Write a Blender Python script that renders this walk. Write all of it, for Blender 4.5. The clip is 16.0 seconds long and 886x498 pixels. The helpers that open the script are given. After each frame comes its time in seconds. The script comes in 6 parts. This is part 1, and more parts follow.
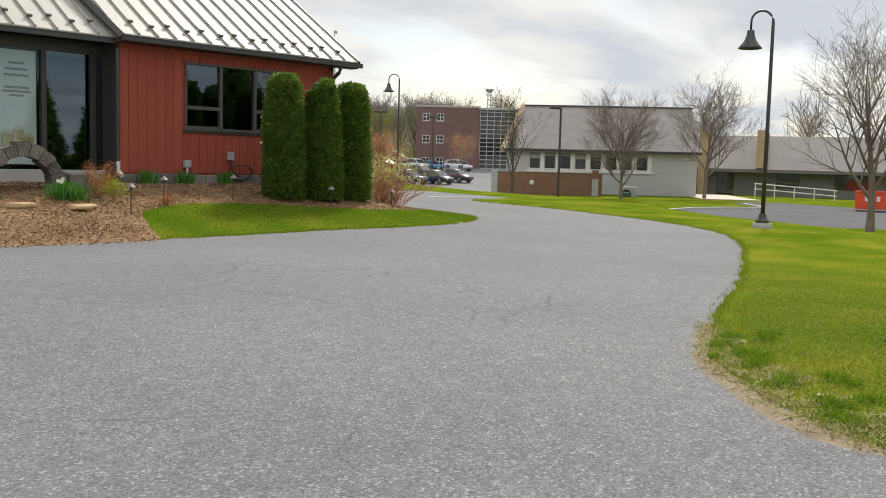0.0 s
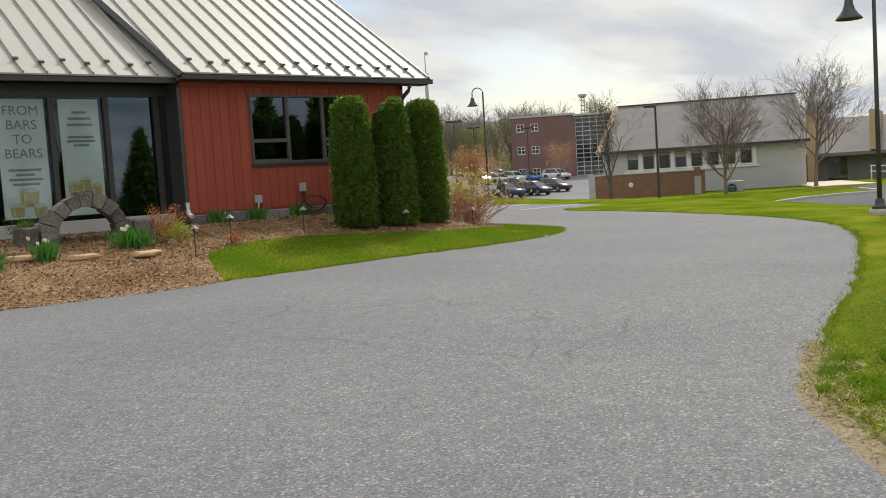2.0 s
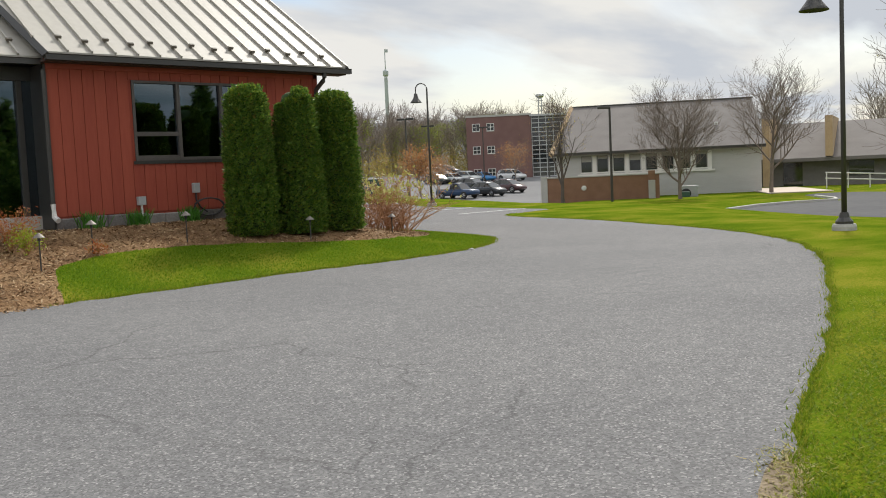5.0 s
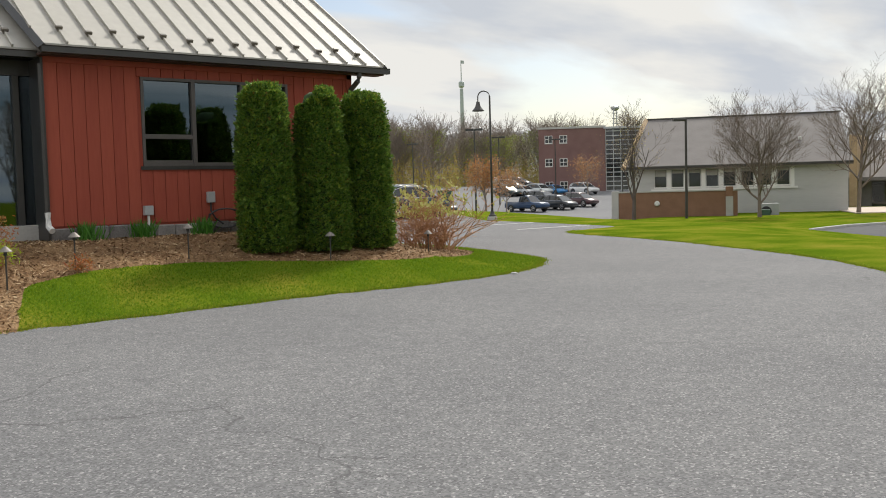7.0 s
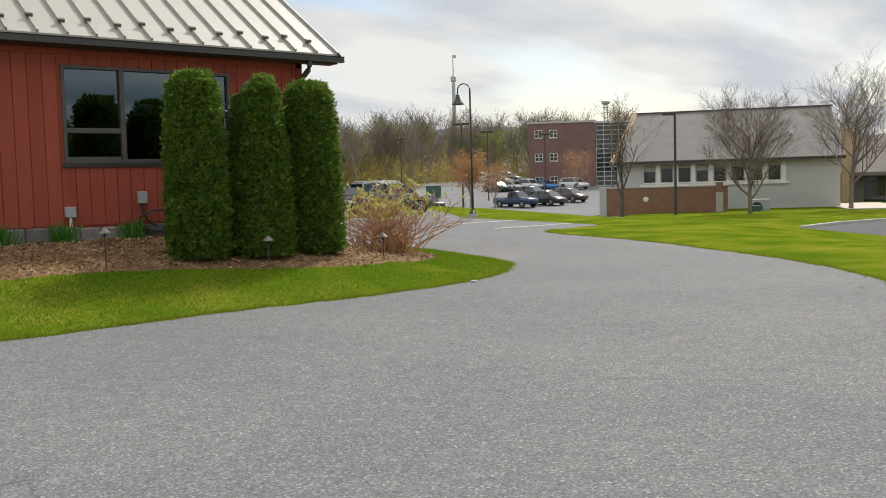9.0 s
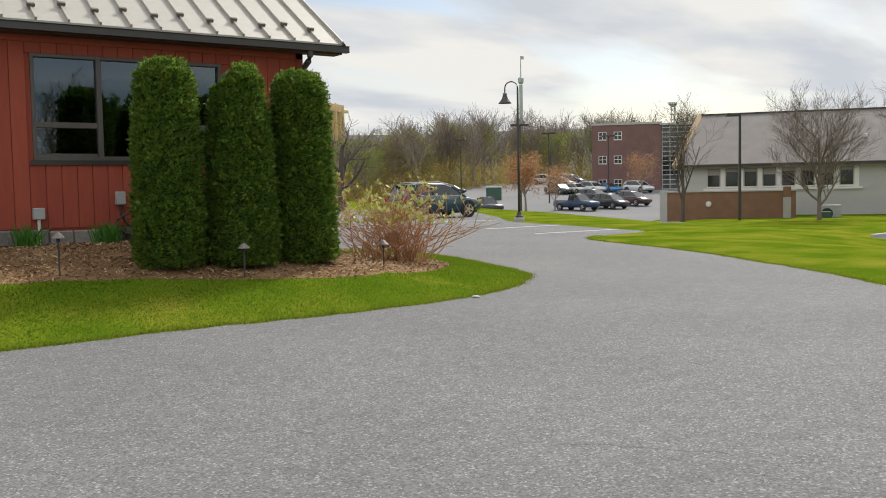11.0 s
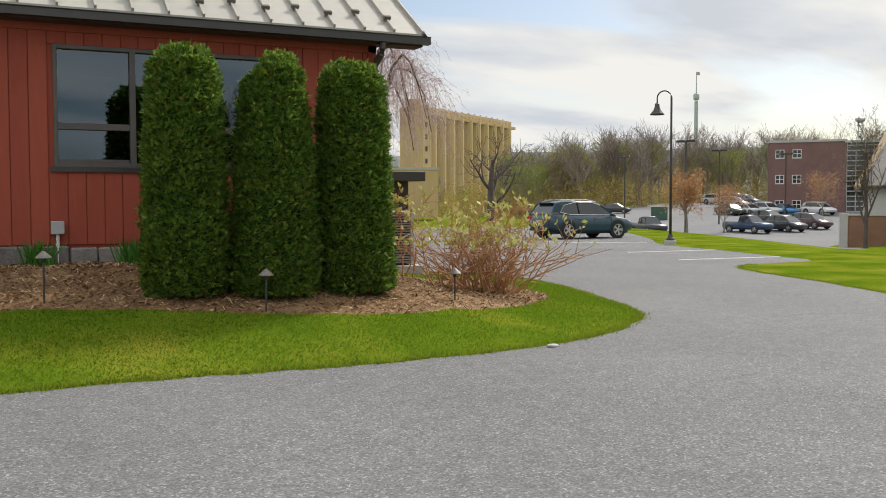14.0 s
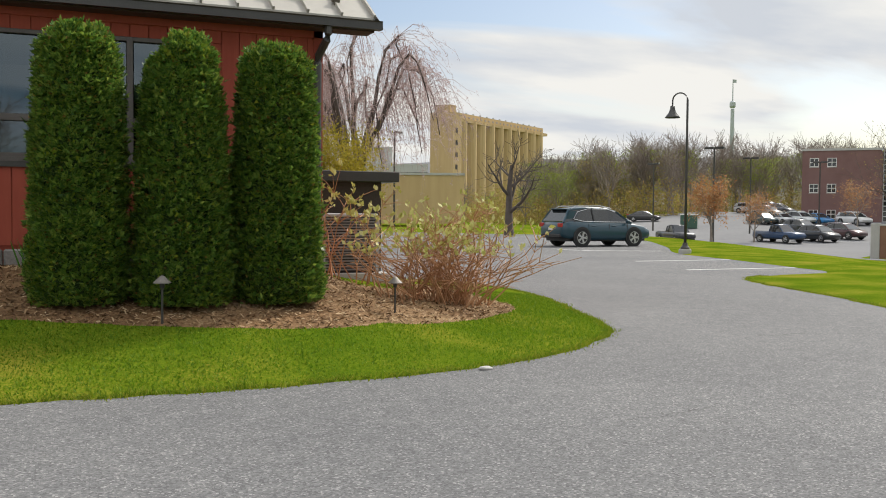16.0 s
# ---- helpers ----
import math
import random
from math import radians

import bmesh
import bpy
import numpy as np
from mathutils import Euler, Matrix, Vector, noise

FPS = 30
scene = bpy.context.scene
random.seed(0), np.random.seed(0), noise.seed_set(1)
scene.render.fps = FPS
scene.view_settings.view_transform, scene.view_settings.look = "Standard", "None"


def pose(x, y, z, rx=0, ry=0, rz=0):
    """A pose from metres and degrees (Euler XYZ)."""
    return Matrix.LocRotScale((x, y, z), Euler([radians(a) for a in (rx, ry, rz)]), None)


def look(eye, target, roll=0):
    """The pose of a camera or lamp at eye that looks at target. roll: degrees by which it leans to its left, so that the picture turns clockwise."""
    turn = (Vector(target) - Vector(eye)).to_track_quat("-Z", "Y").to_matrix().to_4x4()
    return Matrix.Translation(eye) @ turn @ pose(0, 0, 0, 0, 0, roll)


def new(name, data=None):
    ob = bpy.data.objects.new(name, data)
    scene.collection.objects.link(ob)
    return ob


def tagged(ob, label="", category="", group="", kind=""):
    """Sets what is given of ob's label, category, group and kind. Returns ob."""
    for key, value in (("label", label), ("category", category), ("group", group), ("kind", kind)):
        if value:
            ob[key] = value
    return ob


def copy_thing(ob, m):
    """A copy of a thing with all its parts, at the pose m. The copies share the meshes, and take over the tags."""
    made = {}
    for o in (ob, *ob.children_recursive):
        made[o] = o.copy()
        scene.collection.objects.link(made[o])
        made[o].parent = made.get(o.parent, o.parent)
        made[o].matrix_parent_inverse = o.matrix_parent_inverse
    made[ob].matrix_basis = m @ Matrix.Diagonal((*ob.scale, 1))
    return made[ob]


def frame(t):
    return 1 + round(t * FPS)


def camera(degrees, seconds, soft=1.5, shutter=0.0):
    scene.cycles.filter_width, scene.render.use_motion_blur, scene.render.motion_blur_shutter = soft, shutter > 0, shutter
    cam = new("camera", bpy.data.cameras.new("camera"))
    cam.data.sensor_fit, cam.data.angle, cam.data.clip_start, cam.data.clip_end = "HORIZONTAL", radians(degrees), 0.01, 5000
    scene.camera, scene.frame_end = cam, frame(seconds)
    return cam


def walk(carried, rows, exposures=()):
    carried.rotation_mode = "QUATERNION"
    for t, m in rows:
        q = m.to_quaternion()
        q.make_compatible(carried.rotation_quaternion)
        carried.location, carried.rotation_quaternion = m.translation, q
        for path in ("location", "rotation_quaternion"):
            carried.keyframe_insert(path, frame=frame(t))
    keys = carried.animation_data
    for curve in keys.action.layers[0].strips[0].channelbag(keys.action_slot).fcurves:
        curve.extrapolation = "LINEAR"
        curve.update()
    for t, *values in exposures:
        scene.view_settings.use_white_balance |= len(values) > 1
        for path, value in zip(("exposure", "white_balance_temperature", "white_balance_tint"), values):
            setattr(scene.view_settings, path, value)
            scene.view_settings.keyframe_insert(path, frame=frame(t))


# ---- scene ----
PATH = [
    (0, (-15.760, -18.700, 1.370), (-8.515, -11.866, 0.468), 1.48),
    (0.5, (-15.580, -18.430, 1.370), (-7.548, -12.578, 0.257), -1.04),
    (1, (-15.300, -18.300, 1.370), (-7.417, -12.283, 0.085), -2.25),
    (1.5, (-15.050, -18.220, 1.370), (-7.846, -11.395, 0.136), -3.01),
    (2, (-14.580, -18.220, 1.370), (-8.136, -10.608, 0.641), -3.65),
    (2.5, (-14.350, -17.900, 1.370), (-6.842, -11.348, 0.530), -2.08),
    (3, (-13.930, -17.720, 1.370), (-6.998, -10.555, 0.588), -1.87),
    (5.5, (-11.771, -16.552, 1.424), (-5.114, -9.129, 0.666), -3.08),
    (6, (-11.205, -16.145, 1.425), (-4.920, -8.393, 0.791), -3.00),
    (6.5, (-10.775, -15.792, 1.410), (-4.738, -7.845, 0.778), -2.15),
    (7, (-10.395, -15.690, 1.417), (-4.198, -7.867, 0.795), -1.55),
    (7.5, (-10.099, -15.571, 1.434), (-3.914, -7.743, 0.749), -1.48),
    (8, (-9.814, -15.440, 1.463), (-3.401, -7.798, 0.779), -1.23),
    (8.5, (-9.449, -15.218, 1.459), (-3.056, -7.560, 0.761), -1.39),
    (9, (-8.995, -14.908, 1.468), (-2.744, -7.132, 0.790), -1.60),
    (9.5, (-8.585, -14.673, 1.465), (-2.530, -6.740, 0.827), -1.61),
    (12, (-6.457, -13.786, 1.461), (-1.096, -5.366, 0.860), -1.14),
    (12.5, (-6.077, -13.464, 1.450), (-0.994, -4.868, 0.924), -1.26),
    (13, (-5.646, -13.113, 1.464), (-0.897, -4.325, 0.987), -0.81),
    (13.5, (-5.269, -12.811, 1.472), (-0.970, -3.794, 1.017), -0.69),
    (14, (-4.905, -12.577, 1.454), (-0.726, -3.503, 1.004), -0.12),
    (14.5, (-4.569, -12.520, 1.435), (-0.330, -3.473, 0.996), 0.41),
    (15, (-4.182, -12.327, 1.428), (-0.172, -3.178, 0.970), 0.56),
    (15.5, (-3.788, -12.087, 1.435), (0.388, -3.009, 1.028), 0.68),
    (16, (-3.422, -11.839, 1.403), (0.438, -2.622, 1.019), 0.45),
]
cam = camera(49.84, 16.0, soft=1.0)
walk(cam, [(t, look(eye, target, roll)) for t, eye, target, roll in PATH], exposures=[(0.0, 0.19), (1.5, 0.10), (2.5, 0.06), (9.0, 0.11), (16.0, 0.18)])

# ---- sky and sun ----
SUN_AZ, SUN_EL = 62.0, 44.0          # degrees right of +y, above the horizon
world = bpy.data.worlds.new("sky")
scene.world = world
world.use_nodes = True
wn, wl = world.node_tree.nodes, world.node_tree.links
wn.clear()
w_out, w_bg = wn.new("ShaderNodeOutputWorld"), wn.new("ShaderNodeBackground")
w_sky = wn.new("ShaderNodeTexSky")
w_sky.sky_type, w_sky.sun_disc = "NISHITA", False
w_sky.sun_elevation, w_sky.sun_rotation = radians(SUN_EL), radians(SUN_AZ)
w_sky.air_density, w_sky.dust_density = 1.0, 1.5
w_co, w_sep = wn.new("ShaderNodeTexCoord"), wn.new("ShaderNodeSeparateXYZ")
wl.new(w_co.outputs["Generated"], w_sep.inputs[0])
# clouds lie on a flat layer overhead: direction divided by its height
w_lift = wn.new("ShaderNodeMath"); w_lift.operation = "ADD"; w_lift.inputs[1].default_value = 0.16
w_top = wn.new("ShaderNodeMath"); w_top.operation = "MAXIMUM"; w_top.inputs[1].default_value = 0.16
wl.new(w_sep.outputs["Z"], w_lift.inputs[0]); wl.new(w_lift.outputs[0], w_top.inputs[0])
w_div = wn.new("ShaderNodeVectorMath"); w_div.operation = "DIVIDE"
wl.new(w_co.outputs["Generated"], w_div.inputs[0]); wl.new(w_top.outputs[0], w_div.inputs[1])
w_map = wn.new("ShaderNodeMapping"); w_map.inputs["Rotation"].default_value = (0, 0, radians(40))
w_map.inputs["Scale"].default_value = (0.55, 1.0, 0.3); w_map.inputs["Location"].default_value = (0.4, 1.7, 0)
wl.new(w_div.outputs[0], w_map.inputs[0])
w_n1 = wn.new("ShaderNodeTexNoise"); w_n1.inputs["Scale"].default_value = 1.15; w_n1.inputs["Detail"].default_value = 7; w_n1.inputs["Roughness"].default_value = 0.5; w_n1.inputs["Distortion"].default_value = 0.5
wl.new(w_map.outputs[0], w_n1.inputs["Vector"])
w_ramp = wn.new("ShaderNodeValToRGB")
w_ramp.color_ramp.elements[0].position, w_ramp.color_ramp.elements[1].position = 0.375, 0.505
wl.new(w_n1.outputs["Fac"], w_ramp.inputs[0])
w_n2 = wn.new("ShaderNodeTexNoise"); w_n2.inputs["Scale"].default_value = 2.1; w_n2.inputs["Detail"].default_value = 5
wl.new(w_map.outputs[0], w_n2.inputs["Vector"])
w_tone = wn.new("ShaderNodeValToRGB")
w_tone.color_ramp.elements[0].position, w_tone.color_ramp.elements[0].color = 0.36, (0.70, 0.74, 0.80, 1)
w_tone.color_ramp.elements[1].position, w_tone.color_ramp.elements[1].color = 0.58, (1.0, 0.985, 0.94, 1)
wl.new(w_n2.outputs["Fac"], w_tone.inputs[0])
w_gain = wn.new("ShaderNodeVectorMath"); w_gain.operation = "SCALE"; w_gain.inputs["Scale"].default_value = 9.0
wl.new(w_tone.outputs[0], w_gain.inputs[0])
w_zen = wn.new("ShaderNodeMapRange"); w_zen.inputs["From Min"].default_value, w_zen.inputs["From Max"].default_value = 0.3, 0.9
w_zen.inputs["To Min"].default_value, w_zen.inputs["To Max"].default_value = 8.0, 20.5
wl.new(w_sep.outputs["Z"], w_zen.inputs["Value"]); wl.new(w_zen.outputs[0], w_gain.inputs["Scale"])
w_mix = wn.new("ShaderNodeMix"); w_mix.data_type = "RGBA"
wl.new(w_ramp.outputs[0], w_mix.inputs[0]); wl.new(w_sky.outputs[0], w_mix.inputs[6]); wl.new(w_gain.outputs[0], w_mix.inputs[7])
wl.new(w_mix.outputs[2], w_bg.inputs[0]); w_bg.inputs[1].default_value = 0.1
wl.new(w_bg.outputs[0], w_out.inputs[0])
sun = new("sun", bpy.data.lights.new("sun", "SUN"))
sun.data.energy, sun.data.angle, sun.data.color = 3.8, radians(8.0), (1.0, 0.95, 0.86)
_a, _e = radians(SUN_AZ), radians(SUN_EL)
sun.matrix_world = look((0, 0, 0), (-math.sin(_a) * math.cos(_e), -math.cos(_a) * math.cos(_e), -math.sin(_e)))


# ---- materials ----
def material(name, colors, rough=0.7, scale=6.0, fine=60.0, bump=0.1, metal=0.0, random_amount=0.0, stretch=(1, 1, 1), spec=0.5, dist=0.01, coat=0.0, span=0.2):
    """Two-scale noise between the given colours, with fine relief."""
    m = bpy.data.materials.new(name)
    m.use_nodes = True
    n, l = m.node_tree.nodes, m.node_tree.links
    b = n["Principled BSDF"]
    co, mp = n.new("ShaderNodeTexCoord"), n.new("ShaderNodeMapping")
    mp.inputs["Scale"].default_value = stretch
    l.new(co.outputs["Object"], mp.inputs[0])
    big, small = n.new("ShaderNodeTexNoise"), n.new("ShaderNodeTexNoise")
    big.inputs["Scale"].default_value, big.inputs["Detail"].default_value = scale, 4
    small.inputs["Scale"].default_value, small.inputs["Detail"].default_value = fine, 3
    l.new(mp.outputs[0], big.inputs["Vector"]); l.new(mp.outputs[0], small.inputs["Vector"])
    add = n.new("ShaderNodeMath"); add.operation = "MULTIPLY_ADD"; add.inputs[1].default_value = 0.55
    half = n.new("ShaderNodeMath"); half.operation = "MULTIPLY"; half.inputs[1].default_value = 0.45
    l.new(small.outputs["Fac"], half.inputs[0]); l.new(big.outputs["Fac"], add.inputs[0]); l.new(half.outputs[0], add.inputs[2])
    fac = add.outputs[0]
    if random_amount:
        info, ra = n.new("ShaderNodeObjectInfo"), n.new("ShaderNodeMath")
        ra.operation = "MULTIPLY_ADD"; ra.inputs[1].default_value = random_amount
        off = n.new("ShaderNodeMath"); off.operation = "ADD"; off.inputs[1].default_value = -random_amount / 2
        l.new(info.outputs["Random"], ra.inputs[0]); l.new(fac, off.inputs[0]); l.new(off.outputs[0], ra.inputs[2])
        fac = ra.outputs[0]
    ramp = n.new("ShaderNodeValToRGB")
    e = ramp.color_ramp.elements
    e[0].position, e[1].position = 0.5 - span, 0.5 + span
    e[0].color, e[1].color = (*colors[0], 1), (*colors[-1], 1)
    for i, c in enumerate(colors[1:-1]):
        e.new(0.5 - span + 2 * span * (i + 1) / (len(colors) - 1)).color = (*c, 1)
    l.new(fac, ramp.inputs[0]); l.new(ramp.outputs[0], b.inputs["Base Color"])
    b.inputs["Roughness"].default_value, b.inputs["Metallic"].default_value = rough, metal
    b.inputs["Specular IOR Level"].default_value = spec
    b.inputs["Coat Weight"].default_value = coat
    b.inputs["Coat Roughness"].default_value = 0.06
    if bump:
        bp = n.new("ShaderNodeBump")
        bp.inputs["Strength"].default_value, bp.inputs["Distance"].default_value = bump, dist
        l.new(small.outputs["Fac"], bp.inputs["Height"]); l.new(bp.outputs[0], b.inputs["Normal"])
    return m


def island_material(name, colors, rough=0.6, translucent=0.0):
    """Leaves, blades and chips: colour by each joined piece."""
    m = bpy.data.materials.new(name)
    m.use_nodes = True
    n, l = m.node_tree.nodes, m.node_tree.links
    b = n["Principled BSDF"]
    g, ramp = n.new("ShaderNodeNewGeometry"), n.new("ShaderNodeValToRGB")
    e = ramp.color_ramp.elements
    e[0].color, e[1].color = (*colors[0], 1), (*colors[-1], 1)
    for i, c in enumerate(colors[1:-1]):
        e.new((i + 1) / (len(colors) - 1)).color = (*c, 1)
    l.new(g.outputs["Random Per Island"], ramp.inputs[0]); l.new(ramp.outputs[0], b.inputs["Base Color"])
    b.inputs["Roughness"].default_value = rough
    b.inputs["Specular IOR Level"].default_value = 0.25
    if translucent:
        tr, mx = n.new("ShaderNodeBsdfTranslucent"), n.new("ShaderNodeMixShader")
        mx.inputs[0].default_value = translucent
        l.new(ramp.outputs[0], tr.inputs[0]); l.new(b.outputs[0], mx.inputs[1]); l.new(tr.outputs[0], mx.inputs[2])
        l.new(mx.outputs[0], n["Material Output"].inputs[0])
    return m


def asphalt_material(name, lo, hi):
    """Worn asphalt: pale stone chips, dark pits, broad stains and streaks."""
    m = material(name, [lo, hi], rough=0.9, scale=0.35, fine=5.0, bump=0.0, spec=0.3)
    n, l = m.node_tree.nodes, m.node_tree.links
    b = n["Principled BSDF"]
    ramp = b.inputs["Base Color"].links[0].from_node
    co = n.new("ShaderNodeTexCoord")
    v = n.new("ShaderNodeTexVoronoi"); v.inputs["Scale"].default_value = 80
    l.new(co.outputs["Object"], v.inputs["Vector"])
    bw = n.new("ShaderNodeSeparateColor"); l.new(v.outputs["Color"], bw.inputs[0])
    r2 = n.new("ShaderNodeValToRGB")
    e = r2.color_ramp.elements
    e[0].position, e[0].color = 0.0, (0.55, 0.55, 0.56, 1)
    e[1].position, e[1].color = 1.0, (1.95, 1.93, 1.88, 1)
    e.new(0.5).color = (0.9, 0.9, 0.9, 1); e.new(0.88).color = (1.1, 1.1, 1.1, 1)
    l.new(bw.outputs[0], r2.inputs[0])
    mul = n.new("ShaderNodeMix"); mul.data_type, mul.blend_type = "RGBA", "MULTIPLY"; mul.inputs[0].default_value = 1.0
    l.new(ramp.outputs[0], mul.inputs[6]); l.new(r2.outputs[0], mul.inputs[7]); l.new(mul.outputs[2], b.inputs["Base Color"])
    wob, cr, gate = n.new("ShaderNodeTexNoise"), n.new("ShaderNodeTexVoronoi"), n.new("ShaderNodeTexNoise")
    wob.inputs["Scale"].default_value = 1.3; wob.inputs["Detail"].default_value = 6
    off = n.new("ShaderNodeVectorMath"); off.operation = "MULTIPLY_ADD"; off.inputs[1].default_value = (0.9, 0.9, 0)
    l.new(co.outputs["Object"], wob.inputs["Vector"]); l.new(wob.outputs["Color"], off.inputs[0]); l.new(co.outputs["Object"], off.inputs[2])
    cr.feature = "DISTANCE_TO_EDGE"; cr.inputs["Scale"].default_value = 0.22; l.new(off.outputs[0], cr.inputs["Vector"])
    r3 = n.new("ShaderNodeValToRGB"); r3.color_ramp.elements[0].color, r3.color_ramp.elements[1].color = (0.62, 0.62, 0.62, 1), (1, 1, 1, 1)
    r3.color_ramp.elements[1].position = 0.0035; l.new(cr.outputs["Distance"], r3.inputs[0])
    gate.inputs["Scale"].default_value = 0.3; l.new(co.outputs["Object"], gate.inputs["Vector"])
    r4 = n.new("ShaderNodeValToRGB"); r4.color_ramp.elements[0].position, r4.color_ramp.elements[1].position = 0.47, 0.58; l.new(gate.outputs["Fac"], r4.inputs[0])
    m2 = n.new("ShaderNodeMix"); m2.data_type, m2.blend_type = "RGBA", "MULTIPLY"
    l.new(r4.outputs[0], m2.inputs[0]); l.new(mul.outputs[2], m2.inputs[6]); l.new(r3.outputs[0], m2.inputs[7]); l.new(m2.outputs[2], b.inputs["Base Color"])
    bp = n.new("ShaderNodeBump"); bp.inputs["Strength"].default_value, bp.inputs["Distance"].default_value = 0.5, 0.006
    l.new(bw.outputs[1], bp.inputs["Height"]); l.new(bp.outputs[0], b.inputs["Normal"])
    return m


def glass_material(name, tint, ior=1.5, rough=0.02):
    """Window glass: a clear pane mixed with a mirror-like gloss."""
    m = bpy.data.materials.new(name)
    m.use_nodes = True
    n, l = m.node_tree.nodes, m.node_tree.links
    n.remove(n["Principled BSDF"])
    g, t, mx, f = n.new("ShaderNodeBsdfGlossy"), n.new("ShaderNodeBsdfTransparent"), n.new("ShaderNodeMixShader"), n.new("ShaderNodeFresnel")
    f.inputs["IOR"].default_value = ior
    g.inputs["Roughness"].default_value = rough
    g.inputs["Color"].default_value = (0.72, 0.88, 1, 1)
    t.inputs[0].default_value = (*tint, 1)
    l.new(f.outputs[0], mx.inputs[0]); l.new(t.outputs[0], mx.inputs[1]); l.new(g.outputs[0], mx.inputs[2])
    l.new(mx.outputs[0], n["Material Output"].inputs[0])
    return m


M = {}
M["asphalt"] = asphalt_material("asphalt", (0.122, 0.122, 0.126), (0.176, 0.175, 0.175))
M["lot"] = material("far_asphalt", [(0.19, 0.19, 0.195), (0.24, 0.24, 0.24)], 0.9, 0.1, 2.0, 0, spec=0.0)
M["service"] = material("service_asphalt", [(0.11, 0.11, 0.115), (0.15, 0.15, 0.15)], 0.9, 0.1, 2.0, 0, spec=0.0)
M["lawn"] = material("lawn_turf", [(0.056, 0.104, 0.006), (0.100, 0.143, 0.009), (0.20, 0.188, 0.024)], 0.9, 0.7, 45.0, 0.5, dist=0.02, spec=0.0, span=0.13)
M["mulch"] = material("mulch", [(0.10, 0.056, 0.028), (0.22, 0.13, 0.066), (0.37, 0.255, 0.14)], 0.95, 1.4, 30.0, 1.0, dist=0.04, spec=0.1)
M["dirt"] = material("sandy_dirt", [(0.13, 0.105, 0.075), (0.22, 0.175, 0.12), (0.30, 0.25, 0.18)], 0.95, 3, 40, 0.8, dist=0.02, spec=0.1)
M["chips"] = island_material("wood_chips", [(0.09, 0.048, 0.024), (0.20, 0.118, 0.060), (0.33, 0.215, 0.115), (0.48, 0.36, 0.22)], 0.9)
M["blade"] = island_material("grass_blades", [(0.100, 0.172, 0.008), (0.165, 0.228, 0.012), (0.29, 0.285, 0.035)], 0.7, 0.45)
M["lush_blade"] = island_material("lush_grass_blades", [(0.070, 0.162, 0.005), (0.120, 0.215, 0.008), (0.21, 0.272, 0.015)], 0.7, 0.45)
M["dry_blade"] = island_material("dry_grass_blades", [(0.32, 0.26, 0.10), (0.42, 0.36, 0.17), (0.20, 0.24, 0.05)], 0.8, 0.2)
M["red"] = material("red_stained_boards", [(0.29, 0.060, 0.038), (0.36, 0.083, 0.050)], 0.75, 0.8, 24.0, 0.25, random_amount=0.25, stretch=(1, 1, 0.12), spec=0.25)
M["roof"] = material("painted_metal_roof", [(0.33, 0.31, 0.27), (0.39, 0.37, 0.325)], 0.55, 0.5, 8.0, 0.03, spec=0.5)
M["seam"] = material("roof_seam_paint", [(0.33, 0.31, 0.27), (0.42, 0.39, 0.34)], 0.45, 3, 20, 0.05)
M["bronze"] = material("dark_bronze_metal", [(0.035, 0.033, 0.030), (0.055, 0.052, 0.047)], 0.4, 3, 40, 0.05, spec=0.5)
M["frame"] = material("grey_bronze_window_frame", [(0.075, 0.066, 0.060), (0.115, 0.102, 0.092)], 0.5, 3, 40, 0.05)
M["guard"] = material("snow_guard_metal", [(0.10, 0.085, 0.065), (0.16, 0.14, 0.11)], 0.5, 10, 60, 0.1)
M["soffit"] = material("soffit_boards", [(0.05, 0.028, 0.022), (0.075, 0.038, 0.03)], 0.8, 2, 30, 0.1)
M["stone"] = material("foundation_stone", [(0.11, 0.10, 0.095), (0.24, 0.225, 0.21)], 0.9, 3, 30, 0.6, dist=0.02, random_amount=0.3)
M["arch_stone"] = material("dark_weathered_stone", [(0.05, 0.045, 0.04), (0.13, 0.115, 0.10), (0.25, 0.22, 0.18)], 0.9, 3, 28, 0.8, dist=0.03, random_amount=0.25)
M["sandstone"] = material("tan_flagstone", [(0.36, 0.22, 0.10), (0.50, 0.35, 0.20)], 0.9, 4, 30, 0.5)
M["glass"] = glass_material("window_glass", (0.90, 0.93, 0.92))
M["tinted_glass"] = glass_material("tinted_window_glass", (0.22, 0.25, 0.26), 2.1)
# near-black stands in for unlit space behind windows
M["room"] = material("interior_shade", [(0.03, 0.03, 0.03), (0.05, 0.048, 0.045)], 0.9, 1, 8, 0)
M["blind"] = material("window_blind", [(0.28, 0.27, 0.25), (0.34, 0.33, 0.30)], 0.8, 1, 8, 0)
M["leaf"] = island_material("arborvitae_sprays", [(0.044, 0.106, 0.019), (0.092, 0.184, 0.028), (0.155, 0.255, 0.040), (0.27, 0.34, 0.058)], 0.42, 0.38)
M["fresh_leaf"] = island_material("fresh_arborvitae_tips", [(0.12, 0.20, 0.015), (0.22, 0.29, 0.025), (0.30, 0.33, 0.04)], 0.5, 0.3)
# very dark green: shade deep in the foliage, put into the colour
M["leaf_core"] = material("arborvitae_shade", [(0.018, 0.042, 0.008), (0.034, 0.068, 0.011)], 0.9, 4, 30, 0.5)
M["brown_leaf"] = island_material("browned_sprays", [(0.16, 0.10, 0.02), (0.24, 0.17, 0.04)], 0.7, 0.1)
M["bark"] = material("grey_bark", [(0.17, 0.145, 0.12), (0.28, 0.245, 0.21)], 0.9, 3, 30, 0.6, dist=0.02)
